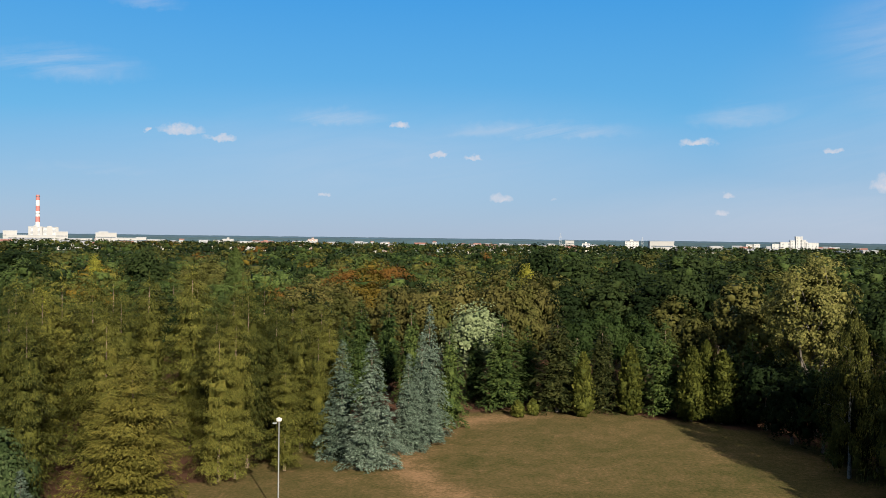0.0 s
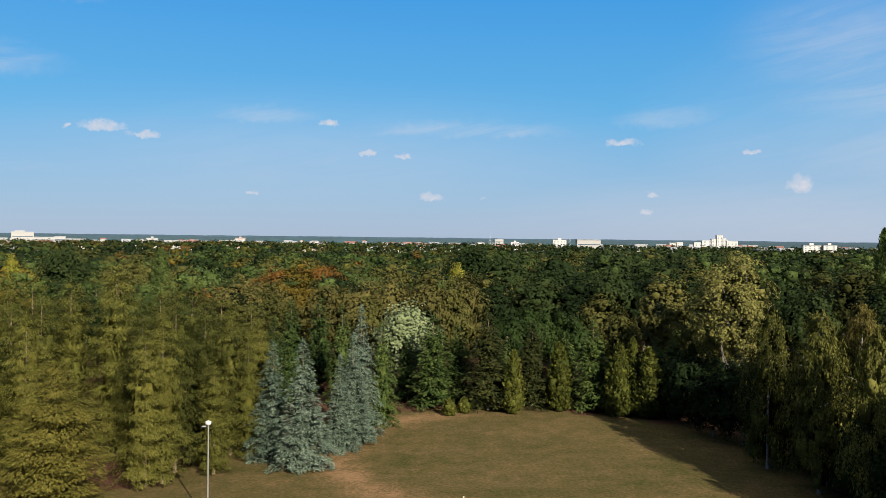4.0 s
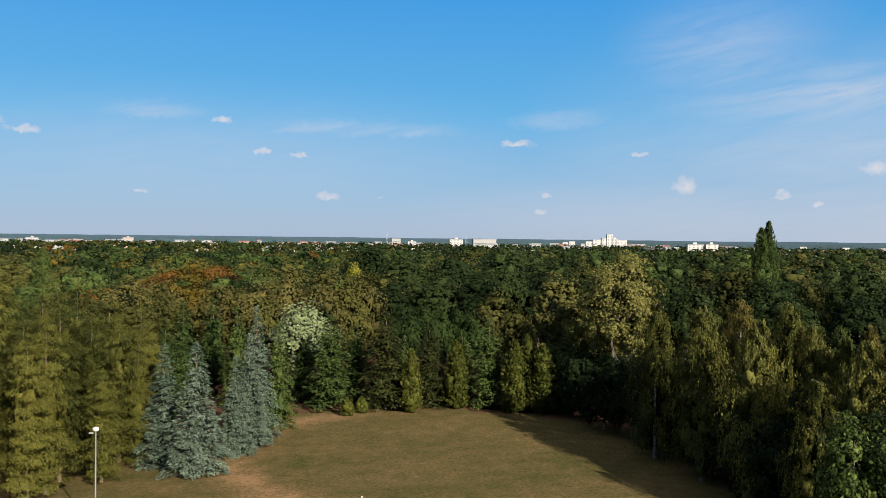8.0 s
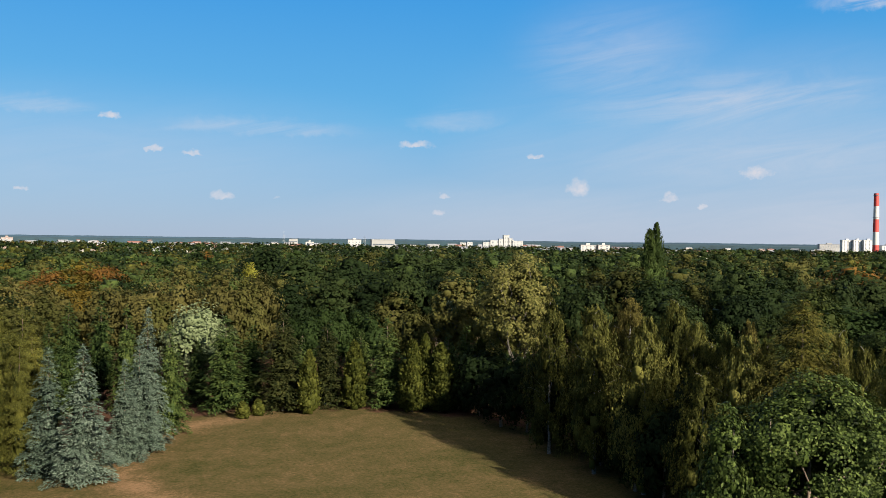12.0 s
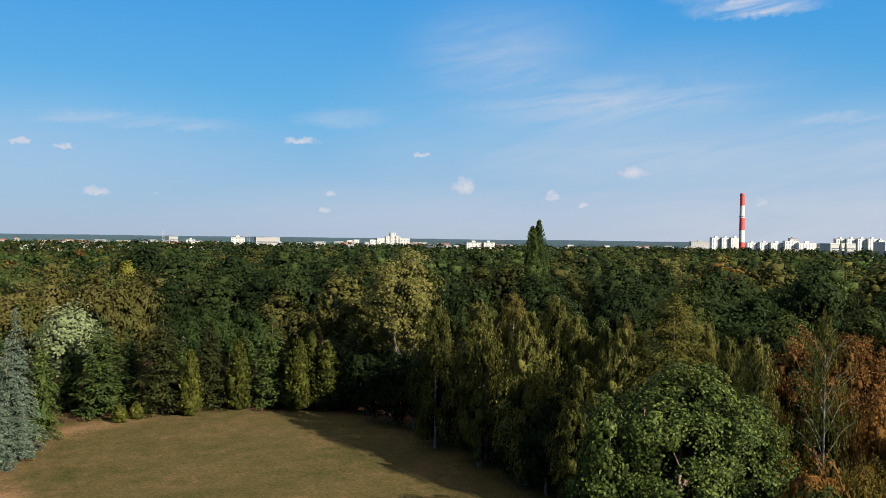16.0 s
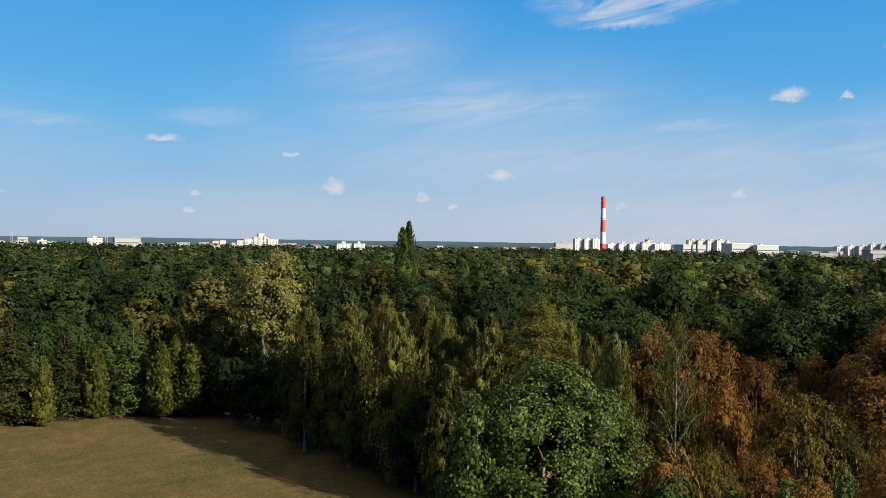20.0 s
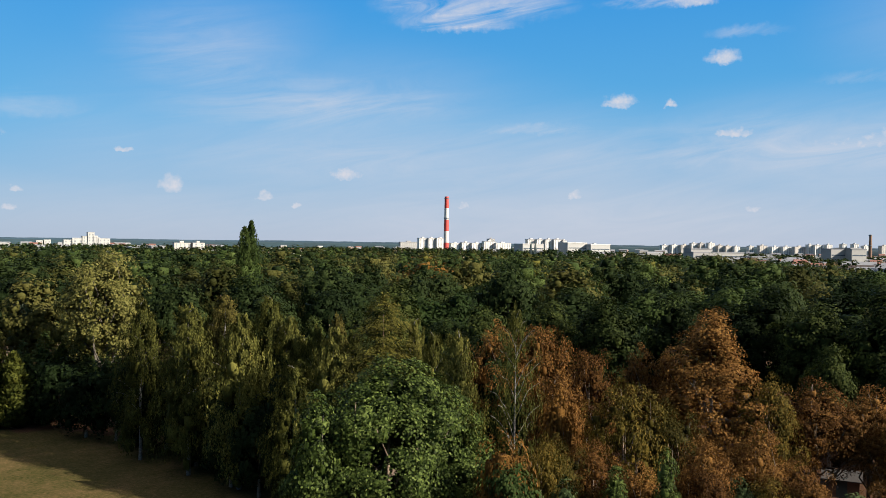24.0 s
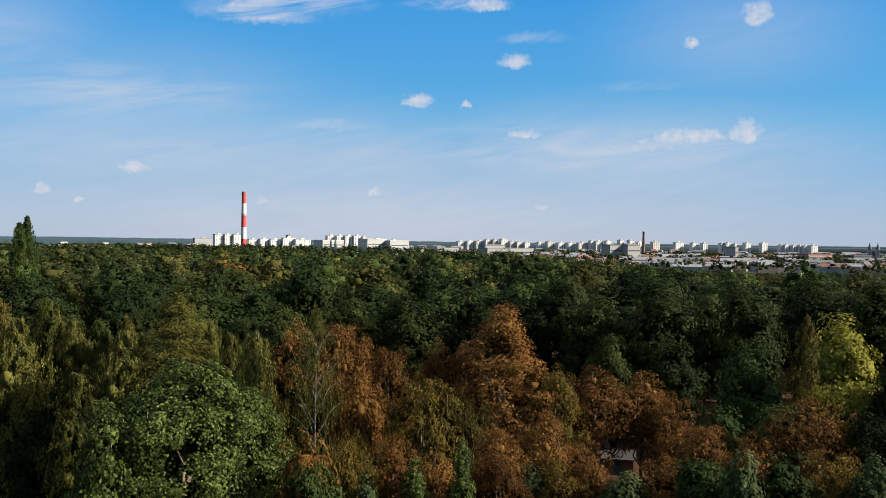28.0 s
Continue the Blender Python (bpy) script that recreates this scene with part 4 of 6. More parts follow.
def wood_stuff(name, seed, d0, d1, az0, az1, spacing, lumps, n, size, wide, label, tall=None):
    rng = np.random.default_rng(seed)
    slots = wood_slots(rng, d0, d1, az0, az1, spacing)
    k = len(slots)
    az, d = np.radians(slots[:, 0]), slots[:, 1]
    h = (np.where(slots[:, 0] > 56, tall * 0.82, tall) if tall else canopy_height(slots[:, 0], d)) * rng.uniform(0.74, 1.10, k)
    w = wide * rng.uniform(0.75, 1.3, k)
    # bigger leaf clumps farther off
    turning = np.clip(0.05 - slots[:, 0] * 0.002, 0.008, 0.08)
    pick = rng.random(k)
    mat = np.where(pick < turning * 0.5, 7, np.where(pick < turning * 0.7, 8, rng.choice([0, 0, 1, 2, 3, 3, 4, 5, 6], k)))
    east = slots[:, 0] > 8
    mat = np.where(east & (mat > 3) & (rng.random(k) < 0.8), rng.choice([0, 1, 4, 2], k), mat)
    # each crown: a few lumps of foliage, with loose leaves over them
    m = lumps
    ph = rng.uniform(0, 2 * np.pi, (k, 1)) + np.arange(m)[None] * 2.4
    el = np.linspace(1.0, -0.1, m)[None] + rng.normal(0, 0.1, (k, m))
    cu = np.stack([np.cos(ph) * np.sqrt(np.clip(1 - el ** 2, 0.02, 1)), np.sin(ph) * np.sqrt(np.clip(1 - el ** 2, 0.02, 1)), el], -1)
    centre = np.stack([np.sin(az) * d, np.cos(az) * d, h * 0.64], 1)
    r = np.stack([w / 2, w / 2, h * 0.36], 1)
    lr = np.minimum((w[:, None] * (0.62 / np.sqrt(m)) + 0.3) * rng.uniform(0.8, 1.2, (k, m)), h[:, None] * 0.3)
    lc = centre[:, None] + cu * (r[:, None] - lr[..., None] * np.array([0.8, 0.8, 0.75])) * rng.uniform(0.85, 1.05, (k, m, 1))
    u = unit(rng.normal(0, 1, (k, m, n, 3)) + np.array([0, 0, 0.5]))
    pos = lc[:, :, None] + u * lr[..., None, None] * np.array([1, 1, 0.75]) * rng.uniform(0.85, 1.12, (k, m, n, 1))
    v, q = leaves_facing(rng, pos.reshape(-1, 3), (0.7 * u + 0.8 * cu[:, :, None] + np.array([0, 0, 0.2])).reshape(-1, 3), size, 0.35)
    lv, lq = leaf_masses(rng, lc.reshape(-1, 3), lr.ravel() * 0.5, 0.8, 0.2)
    idx = np.concatenate([np.repeat(mat, n * m), np.repeat(mat, m * 6)])
    ob = new(name, mesh_np(name, *joined([(v, q), (lv, lq)]), [M[x] for x in WOOD_MATS], idx))
    ob.data.polygons.foreach_set("use_smooth", np.ones(len(ob.data.polygons), bool))
    tagged(ob, label, "woods", kind="stuff")


wood_stuff("woods_behind", 34, 62, 130, 118, 328, 14, 7, 24, 0.9, 12.0, "dense green park woods around the clearing")
wood_stuff("woods", 31, 188, 300, -34, 92, 12.5, 8, 52, 0.67, 13.5, "dense mixed park woods in early autumn")
wood_stuff("far_woods", 32, 300, 640, -34, 92, 18, 7, 13, 1.5, 17, "dark green woods running towards the town")
wood_stuff("distant_woods", 33, 680, 1750, -34, 92, 44, 4, 5, 3.4, 34, "trees and small woods scattered through the distant town", 17.0)


def ridge(name, radius, top, seed, colour, label):
    """A far wooded rise along the skyline, its colour already blued by haze."""
    rng = np.random.default_rng(seed)
    az = np.radians(np.linspace(-60, 120, 900))
    n = len(az)
    z = np.array([top * (1 + 0.10 * noise.noise((a * 9, seed, 0.0)) + 0.07 * noise.noise((a * 60, seed, 3.0)) + 0.05 * noise.noise((a * 260, seed, 5.0))) for a in az])
    rows = []
    for r, f in ((radius, 0.0), (radius + 6, 0.75), (radius + 30, 1.0), (radius + 160, 0.9)):
        rows.append(np.stack([np.sin(az) * r, np.cos(az) * r, z * f - 0.5], 1))
    v = np.concatenate(rows)
    i = np.arange(n - 1)
    q = np.concatenate([np.stack([i + k * n, i + 1 + k * n, i + 1 + (k + 1) * n, i + (k + 1) * n], 1) for k in range(3)])
    tagged(new(name, mesh_np(name, v, q, [plain_mat(name + "_hazed_foliage", colour, 0.9, 0, 0.35, 0.05)])), label, "backdrop", kind="structure")


# distance haze is painted into both of these blue foliage colours
ridge("backdrop", 4500, 26.0, 4, (0.0120, 0.0340, 0.0540), "wooded skyline far beyond the town, haze put into its blue-grey colour")
ridge("backdrop_woods", 3300, 20.0, 9, (0.0100, 0.0290, 0.0390), "wooded rise behind the town, haze put into its colour")

# ---- the trees round the clearing ----
# blue spruces standing forward on the lawn
plant("blue_spruce", -7.6, 93.6, 14.0, 7.6, group="blue spruces on the lawn")
plant("blue_spruce", -11.3, 97.3, 13.4, 7.0, group="blue spruces on the lawn")
plant("blue_spruce", -3.8, 100.3, 11.4, 5.4, group="blue spruces on the lawn")
plant("blue_spruce", -2.4, 104.3, 13.5, 6.2, group="blue spruces on the lawn")
plant("blue_spruce", -1.5, 107.4, 16.6, 6.6, group="blue spruces on the lawn")
plant("blue_spruce", -32.7, 66.3, 6.5, 4.4)

# dark spruces along the far side of the lawn
plant("spruce", 1.1, 113.0, 14.2, 5.6, group="dark spruces behind the lawn")
plant("spruce", 9.0, 126.0, 13.9, 9.2, group="dark spruces behind the lawn")
plant("spruce", 13.3, 132.4, 11.7, 7.1, group="dark spruces behind the lawn")
plant("brown_spruce", 16.9, 124.0, 14.8, 8.4, group="dark spruces behind the lawn")
plant("brown_spruce", 23.8, 126.1, 12.5, 7.4, group="dark spruces behind the lawn")
plant("spruce", 20.3, 128.5, 10.1, 6.0, group="dark spruces behind the lawn")
plant("spruce", 32.2, 122.5, 13.5, 7.4, group="dark spruces behind the lawn")
plant("spruce", 30.0, 130.7, 10.8, 6.2, group="dark spruces behind the lawn")
plant("spruce", 5.3, 131.9, 9.5, 5.2, group="dark spruces behind the lawn")
plant("spruce", 45.9, 125.8, 11.5, 8.2, group="dark spruces behind the lawn")
plant("spruce", 41.4, 121.2, 11.2, 5.9, group="dark spruces behind the lawn")
plant("spruce", 48.1, 120.8, 10.1, 5.5, group="dark spruces behind the lawn")
plant("spruce", 38.9, 134.6, 13.2, 7.4, group="dark spruces behind the lawn")
plant("spruce", 49.6, 118.1, 8.5, 5.9, group="dark spruces behind the lawn")

# thujas
plant("thuja", 27.2, 122.6, 9.9, 3.4, group="thujas at the lawn's edge")
plant("thuja", 20.1, 120.6, 9.0, 2.8, group="thujas at the lawn's edge")
plant("thuja", 34.8, 118.1, 10.3, 3.8, group="thujas at the lawn's edge")
plant("thuja", 37.0, 119.0, 11.1, 2.9, group="thujas at the lawn's edge")
plant("thuja", 38.7, 116.9, 9.9, 4.2, group="thujas at the lawn's edge")
plant("thuja", 46.1, 119.9, 10.0, 3.7, group="thujas at the lawn's edge")
plant("thuja_bush", 10.8, 119.7, 2.3, 1.9)
plant("thuja_bush", 13.1, 121.4, 2.2, 1.8)

# larch grove
plant("larch", -42.9, 76.8, 21.3, 6.9, group="larch grove")
plant("larch", -37.6, 77.3, 19.0, 5.9, group="larch grove")
plant("larch", -32.9, 83.7, 17.8, 5.6, group="larch grove")
plant("larch", -21.1, 87.5, 17.6, 5.1, group="larch grove")
plant("larch", -41.6, 82.0, 20.0, 6.7, group="larch grove")
plant("larch", -41.6, 88.7, 20.5, 7.2, group="larch grove")
plant("larch", -36.4, 88.8, 20.9, 7.5, group="larch grove")
plant("larch", -35.2, 93.6, 19.8, 6.7, group="larch grove")
plant("larch", -33.8, 98.3, 20.2, 7.6, group="larch grove")
plant("larch", -29.0, 98.8, 22.0, 8.0, group="larch grove")
plant("larch", -24.5, 92.8, 18.4, 6.0, group="larch grove")
plant("larch", -20.8, 91.7, 20.7, 6.3, group="larch grove")
plant("larch", -18.6, 96.2, 18.9, 6.0, group="larch grove")
plant("larch", -16.2, 98.7, 17.8, 5.7, group="larch grove")
plant("larch", -13.6, 103.1, 15.4, 4.8, group="larch grove")
plant("larch", -14.0, 97.0, 15.0, 4.1, group="larch grove")
plant("larch", -22.5, 86.4, 15.9, 5.8, group="larch grove")
plant("larch", -16.6, 90.9, 11.6, 4.6, group="larch grove")
plant("golden_larch", -26.2, 72.4, 14.6, 9.6, label="broad feathery larch in front of the grove")
plant("rear_larch", -22.0, 105.7, 20.2, 7.9, group="larch grove")
plant("rear_larch", -26.6, 108.8, 19.0, 6.4, group="larch grove")
plant("rear_larch", -51.4, 102.8, 20.3, 7.2, group="larch grove")
plant("rear_larch", -48.1, 107.7, 20.4, 8.6, group="larch grove")
plant("rear_larch", -41.8, 108.2, 20.7, 7.3, group="larch grove")
plant("rear_larch", -39.0, 113.5, 20.4, 7.5, group="larch grove")
plant("rear_larch", -20.0, 114.3, 18.0, 7.3, group="larch grove")
plant("rear_larch", -16.8, 118.8, 16.6, 7.5, group="larch grove")
plant("rear_larch", -28.5, 121.7, 19.1, 7.8, group="larch grove")
plant("rear_larch", -48.9, 118.3, 19.8, 8.8, group="larch grove")
plant("rear_larch", -54.5, 113.6, 19.6, 8.6, group="larch grove")
plant("rear_larch", -33.7, 117.2, 19.6, 8.9, group="larch grove")
plant("pine", -34.8, 67.5, 9.4, 5.5)

# second row behind the spruces
plant("spruce", -13.7, 119.2, 13.9, 5.6)
plant("spruce", -12.3, 129.4, 15.6, 6.9)
plant("spruce", -8.7, 139.7, 15.8, 7.4)
plant("spruce", -4.6, 127.9, 15.3, 5.9)
plant("silver_tree", 5.5, 136.9, 15.4, 11.4)
plant("hornbeam", -0.4, 150.0, 16.0, 9.9)
plant("hornbeam", 7.9, 157.8, 16.6, 10.5)
plant("hornbeam", 14.4, 149.3, 17.9, 8.9)
plant("hornbeam", -6.8, 159.9, 16.6, 9.5)
plant("hornbeam", -19.4, 158.8, 16.0, 9.5)
plant("hornbeam", -25.0, 168.2, 16.0, 11.3)
plant("golden_tree", -14.2, 169.4, 17.2, 9.0)
plant("golden_tree", -20.5, 214.0, 18.2, 15.7)
plant("golden_tree", -14.4, 229.6, 18.3, 13.7)
plant("lime_tree", 22.9, 140.2, 12.9, 7.5)
plant("lime_tree", 27.8, 137.3, 13.5, 5.6)
plant("lime_tree", 31.5, 139.5, 13.0, 5.7)
plant("lime_tree", 33.0, 136.1, 12.9, 5.6)
plant("lime_tree", 27.5, 147.5, 13.3, 8.0)
plant("hornbeam", 39.1, 132.4, 14.7, 7.3)
plant("hornbeam", 41.6, 154.6, 15.5, 10.6)
plant("blue_spruce", 48.5, 142.0, 17.8, 8.0)

# the old poplar and the pair of narrow poplars
plant("old_poplar", 48.1, 109.9, 23.9, 11.6)
plant("lombardy_poplar", 85.2, 136.0, 27.4, 3.9)
plant("lombardy_poplar", 86.9, 136.4, 28.6, 3.6)

# weeping birches along the shaded side of the lawn
plant("weeping_birch", 48.3, 88.7, 17.6, 7.5, group="weeping birches")
plant("golden_birch", 49.8, 83.3, 18.8, 8.2, group="weeping birches")
plant("weeping_birch", 50.7, 75.6, 19.2, 8.3, group="weeping birches")
plant("golden_birch", 52.9, 66.6, 17.7, 4.8, group="weeping birches")
plant("weeping_birch", 54.7, 57.2, 17.9, 5.0, group="weeping birches")
plant("weeping_birch", 51.8, 48.8, 17.6, 6.5, group="weeping birches")
plant("weeping_birch", 52.7, 71.8, 14.9, 6.9, group="weeping birches")
plant("thin_birch", 52.6, 43.0, 20.0, 5.6, group="weeping birches")
plant("golden_larch", 51.2, 57.7, 20.4, 10.1)

# the great maple
plant("maple", 41.8, 46.0, 16.2, 16.3)
plant("young_maple", 34.4, 45.5, 14.8, 4.2)

# horse chestnuts, scorched by autumn
plant("tall_chestnut", 71.8, 35.7, 19.7, 11.0, group="scorched chestnuts")
plant("chestnut_tree", 64.4, 44.0, 16.7, 6.2, group="scorched chestnuts")
plant("chestnut_tree", 63.6, 54.8, 17.6, 7.3, group="scorched chestnuts")
plant("chestnut_tree", 68.0, 52.6, 18.1, 8.2, group="scorched chestnuts")
plant("chestnut_tree", 70.3, 42.4, 15.9, 6.2, group="scorched chestnuts")
plant("turning_chestnut", 57.8, 36.0, 15.0, 7.0, group="scorched chestnuts")
plant("open_chestnut", 77.3, 28.4, 13.3, 9.4, group="scorched chestnuts")
plant("open_chestnut", 80.6, 25.0, 12.7, 8.3, group="scorched chestnuts")
plant("chestnut_tree", 70.6, 16.6, 11.2, 6.9, group="scorched chestnuts")
plant("chestnut_tree", 62.6, 27.3, 11.8, 6.8, group="scorched chestnuts")
plant("turning_chestnut", 61.3, 34.0, 12.7, 5.9, group="scorched chestnuts")
plant("chestnut_tree", 50.7, 33.9, 11.3, 5.6, group="scorched chestnuts")
plant("chestnut_tree", 57.3, 28.9, 11.4, 5.4, group="scorched chestnuts")
plant("turning_chestnut", 72.1, 30.5, 14.2, 6.5, group="scorched chestnuts")
plant("chestnut_tree", 74.2, 8.7, 13.5, 8.5, group="scorched chestnuts")
plant("chestnut_tree", 60.2, 22.7, 10.6, 5.4, group="scorched chestnuts")
plant("chestnut_tree", 67.6, 12.0, 11.0, 4.9, group="scorched chestnuts")
plant("chestnut_tree", 73.6, 40.8, 15.4, 6.4, group="scorched chestnuts")
plant("chestnut_tree", 59.6, 43.8, 14.5, 6.2, group="scorched chestnuts")
plant("chestnut_tree", 77.6, 21.3, 11.7, 6.1, group="scorched chestnuts")
plant("orange_shrub", 43.0, 35.7, 12.3, 4.6)
plant("orange_shrub", 56.3, 41.5, 13.1, 3.8)
plant("turning_chestnut", 46.2, 35.1, 12.0, 4.0)
plant("young_maple", 49.1, 30.9, 10.6, 2.8)
plant("young_maple", 50.9, 28.1, 11.3, 2.5)
plant("pine", 58.6, 26.4, 8.4, 4.8)
plant("pine", 59.3, 19.2, 8.7, 5.1)
plant("pine", 59.6, 10.9, 11.0, 4.5)
plant("pine", 60.7, 3.3, 10.0, 3.7)
plant("pine", 45.5, 32.6, 9.3, 3.5)

# trees on the eastern side
plant("yellow_tree", 84.5, 7.3, 20.2, 8.0)
plant("golden_birch", 90.0, 11.4, 18.3, 4.9)
plant("near_oak", 106.0, 31.2, 20.7, 12.6)
plant("near_oak", 106.2, 39.6, 19.3, 11.4)
plant("near_oak", 108.5, 21.3, 20.6, 9.7)
plant("near_oak", 108.5, 47.1, 19.7, 11.9)
plant("lime_tree", 89.1, 16.6, 16.3, 6.7)
plant("lime_tree", 83.3, 14.9, 14.0, 7.4)
plant("near_oak", 92.7, 33.0, 15.6, 6.6)
plant("near_oak", 96.8, 27.0, 15.0, 8.8)
plant("near_oak", 96.5, 53.1, 19.9, 10.4)
plant("near_oak", 91.8, 60.6, 19.4, 10.4)
plant("near_oak", 90.7, 69.1, 18.4, 10.0)
plant("near_oak", 123.6, 7.5, 22.1, 12.4)
plant("near_oak", 122.7, 15.5, 21.1, 11.6)
plant("near_oak", 113.3, 27.4, 18.8, 9.4)
plant("near_oak", 82.8, 3.5, 15.2, 5.0)
plant("near_oak", 61.4, 82.7, 16.1, 6.2)
plant("near_oak", 70.0, 86.2, 17.0, 8.2)
plant("near_oak", 75.1, 73.5, 16.5, 8.4)
plant("near_oak", 76.9, 68.8, 18.2, 9.0)
plant("near_oak", 80.0, 88.2, 19.6, 11.1)

# rest of the nearer woods
def inner_woods():
    rng = np.random.default_rng(5)
    for az, d in wood_slots(rng, 128, 188, -32, 92, 12.5):
        start = np.interp(az, [-32, -8, -4, 14, 20, 30, 92], [138, 138, 168, 165, 140, 128, 126])
        if d < start:
            continue
        h = float(canopy_height(az, d)) * rng.uniform(0.82, 1.1)
        east = az > 8
        name = rng.choice(["oak", "oak", "oak", "lime_tree", "hornbeam"] if east else ["oak", "oak", "hornbeam", "lime_tree", "oak", "spruce", "lime_tree"])
        plant(str(name), d * math.sin(radians(az)), d * math.cos(radians(az)), h, rng.uniform(9, 12.5) * (1.08 if east else 1.0) if name not in ("larch", "spruce") else 7.5, group="park woods")


inner_woods()

# dark trees added to deepen the shade; the low ones replace shaded birches
plant("shade_tree", 55.3, 96.2, 12.8, 8.2, label="dark green tree added to deepen the birch grove's shade")
plant("shade_tree", 56.5, 88.5, 13.6, 7.7, label="dark green tree added to deepen the birch grove's shade")
plant("shade_tree", 58.8, 84.6, 14.6, 7.6, label="dark green tree added to deepen the birch grove's shade")
plant("shade_tree", 58.4, 77.5, 14.7, 7.1, label="dark green tree added to deepen the birch grove's shade")
plant("shade_tree", 59.6, 71.5, 14.7, 6.9, label="dark green tree added to deepen the birch grove's shade")
plant("shade_tree", 60.4, 65.5, 14.8, 6.6, label="dark green tree added to deepen the birch grove's shade")
plant("shade_tree", 60.5, 59.8, 15.5, 6.3, label="dark green tree added to deepen the birch grove's shade")
plant("shade_tree", 64.7, 58.4, 16.0, 6.4, label="dark green tree added to deepen the birch grove's shade")
plant("shade_tree", 63.2, 54.0, 15.6, 6.1, label="dark green tree added to deepen the birch grove's shade")
plant("shade_tree", 45.4, 74.2, 9.7, 5.8, label="dark green tree added to deepen the birch grove's shade")
plant("shade_tree", 45.6, 69.4, 9.9, 6.1, label="dark green tree added to deepen the birch grove's shade")
plant("shade_tree", 46.8, 83.8, 9.3, 5.8, label="dark green tree added to deepen the birch grove's shade")
plant("shade_tree", 46.3, 66.5, 13.6, 4.9, label="dark green tree added to deepen the birch grove's shade")
plant("weeping_birch", 44.8, 62.7, 13.7, 6.7, group="weeping birches")
plant("weeping_birch", 48.7, 67.2, 13.4, 7.2, group="weeping birches")
plant("weeping_birch", 48.8, 86.1, 16.1, 7.3, group="weeping birches")
plant("weeping_birch", 49.6, 78.7, 16.7, 6.9, group="weeping birches")
plant("weeping_birch", 51.3, 72.8, 17.2, 6.6, group="weeping birches")
plant("weeping_birch", 52.4, 69.5, 16.3, 5.2, group="weeping birches")
plant("weeping_birch", 52.9, 64.1, 16.3, 5.0, group="weeping birches")
plant("weeping_birch", 53.2, 53.1, 17.0, 5.5, group="weeping birches")

# undergrowth among the chestnuts
plant("lime_tree", 42.6, 34.6, 11.2, 4.2)
plant("turning_chestnut", 48.5, 35.3, 11.5, 4.9)
plant("chestnut_tree", 51.7, 30.6, 9.9, 4.9)
plant("chestnut_tree", 54.8, 27.1, 10.2, 5.0)
plant("turning_chestnut", 59.5, 24.2, 9.2, 5.7)
plant("chestnut_tree", 62.1, 17.1, 9.7, 5.7)
plant("lime_tree", 61.0, 13.9, 10.4, 5.1)
plant("lime_tree", 62.1, 8.8, 10.8, 5.5)
plant("turning_chestnut", 64.5, 5.8, 11.2, 5.7)
plant("lime_tree", 75.0, 15.6, 11.2, 5.7)
plant("lime_tree", 77.8, 11.9, 12.1, 5.8)

# birches whose shade falls on the lawn
plant("tall_birch", 43.6, 90.5, 18, 8, group="weeping birches")
plant("tall_birch", 44.4, 81, 18, 8.5, group="weeping birches")
plant("tall_birch", 45.6, 73, 17.6, 8.5, group="weeping birches")
plant("tall_birch", 48, 61, 17, 8, group="weeping birches")
plant("tall_birch", 51, 86, 17, 8.5, group="weeping birches")
plant("tall_birch", 52, 76, 17, 8.5, group="weeping birches")

# autumn colour and tall dark crowns in the middle distance
plant("orange_tree", -23.5, 203.6, 18.2, 12.4)
plant("orange_tree", -13.8, 224.6, 19.2, 15.5)
plant("golden_tree", -17.5, 171.1, 16.8, 6.8)
plant("oak", 24.8, 213.6, 24.7, 17.1)
plant("oak", 30.7, 192.6, 22.1, 16.8)
plant("oak", 42.2, 195.6, 23.2, 17.2)
plant("oak", 32.3, 164.9, 18.4, 13.4)
plant("oak", 23.2, 162.4, 17.2, 10.9)
plant("oak", 57.5, 196.8, 23.9, 19.0)
plant("oak", 57.2, 176.0, 21.0, 14.7)
plant("oak", 40.1, 161.1, 17.7, 13.2)
plant("oak", 68.0, 188.2, 23.0, 15.9)
plant("oak", -77.8, 221.7, 23.2, 14.0)
plant("oak", -108.5, 214.0, 23.2, 19.1)
plant("lime_tree", -84.1, 170.3, 19.9, 10.1)
plant("old_poplar", -55.0, 202.7, 20.8, 12.5, label="half-bare grey-green tree standing over the larches")
plant("lombardy_poplar", -47.3, 194.3, 22.1, 4.8)
plant("yellow_tree", -54.4, 115.8, 18.8, 5.1)
plant("yellow_tree", -86.8, 213.0, 21.4, 5.5)
plant("yellow_tree", 19.5, 195.1, 20.6, 6.5)

# unseen oaks added past the eastern edge to shade it; last three stand in view
plant("oak", 91.9, -3.2, 19, 12)
plant("oak", 83.4, -10.2, 18, 12)
plant("oak", 112.0, -2.0, 21, 13)
plant("oak", 103.0, -14.5, 21, 13)
plant("oak", 87.3, -21.8, 19, 12)
plant("oak", 127.7, -8.9, 22, 14)
plant("oak", 72.3, -23.5, 17, 11)
plant("oak", 117.8, -22.9, 21, 13)
plant("oak", 69.6, -7.3, 16, 11)
plant("oak", 64.6, -13.7, 17, 11)
plant("oak", 60.5, -20.8, 17, 11)
plant("oak", 71.3, -31.7, 19, 12)
plant("oak", 100.0, -28.7, 20, 12)
plant("oak", 77.9, -4.1, 16, 11)
plant("near_oak", 74.7, 4.2, 12.7, 6.0)
plant("near_oak", 90.8, 3.5, 13.8, 7.9)
plant("pine", 62.8, 2.8, 11.5, 4.7)

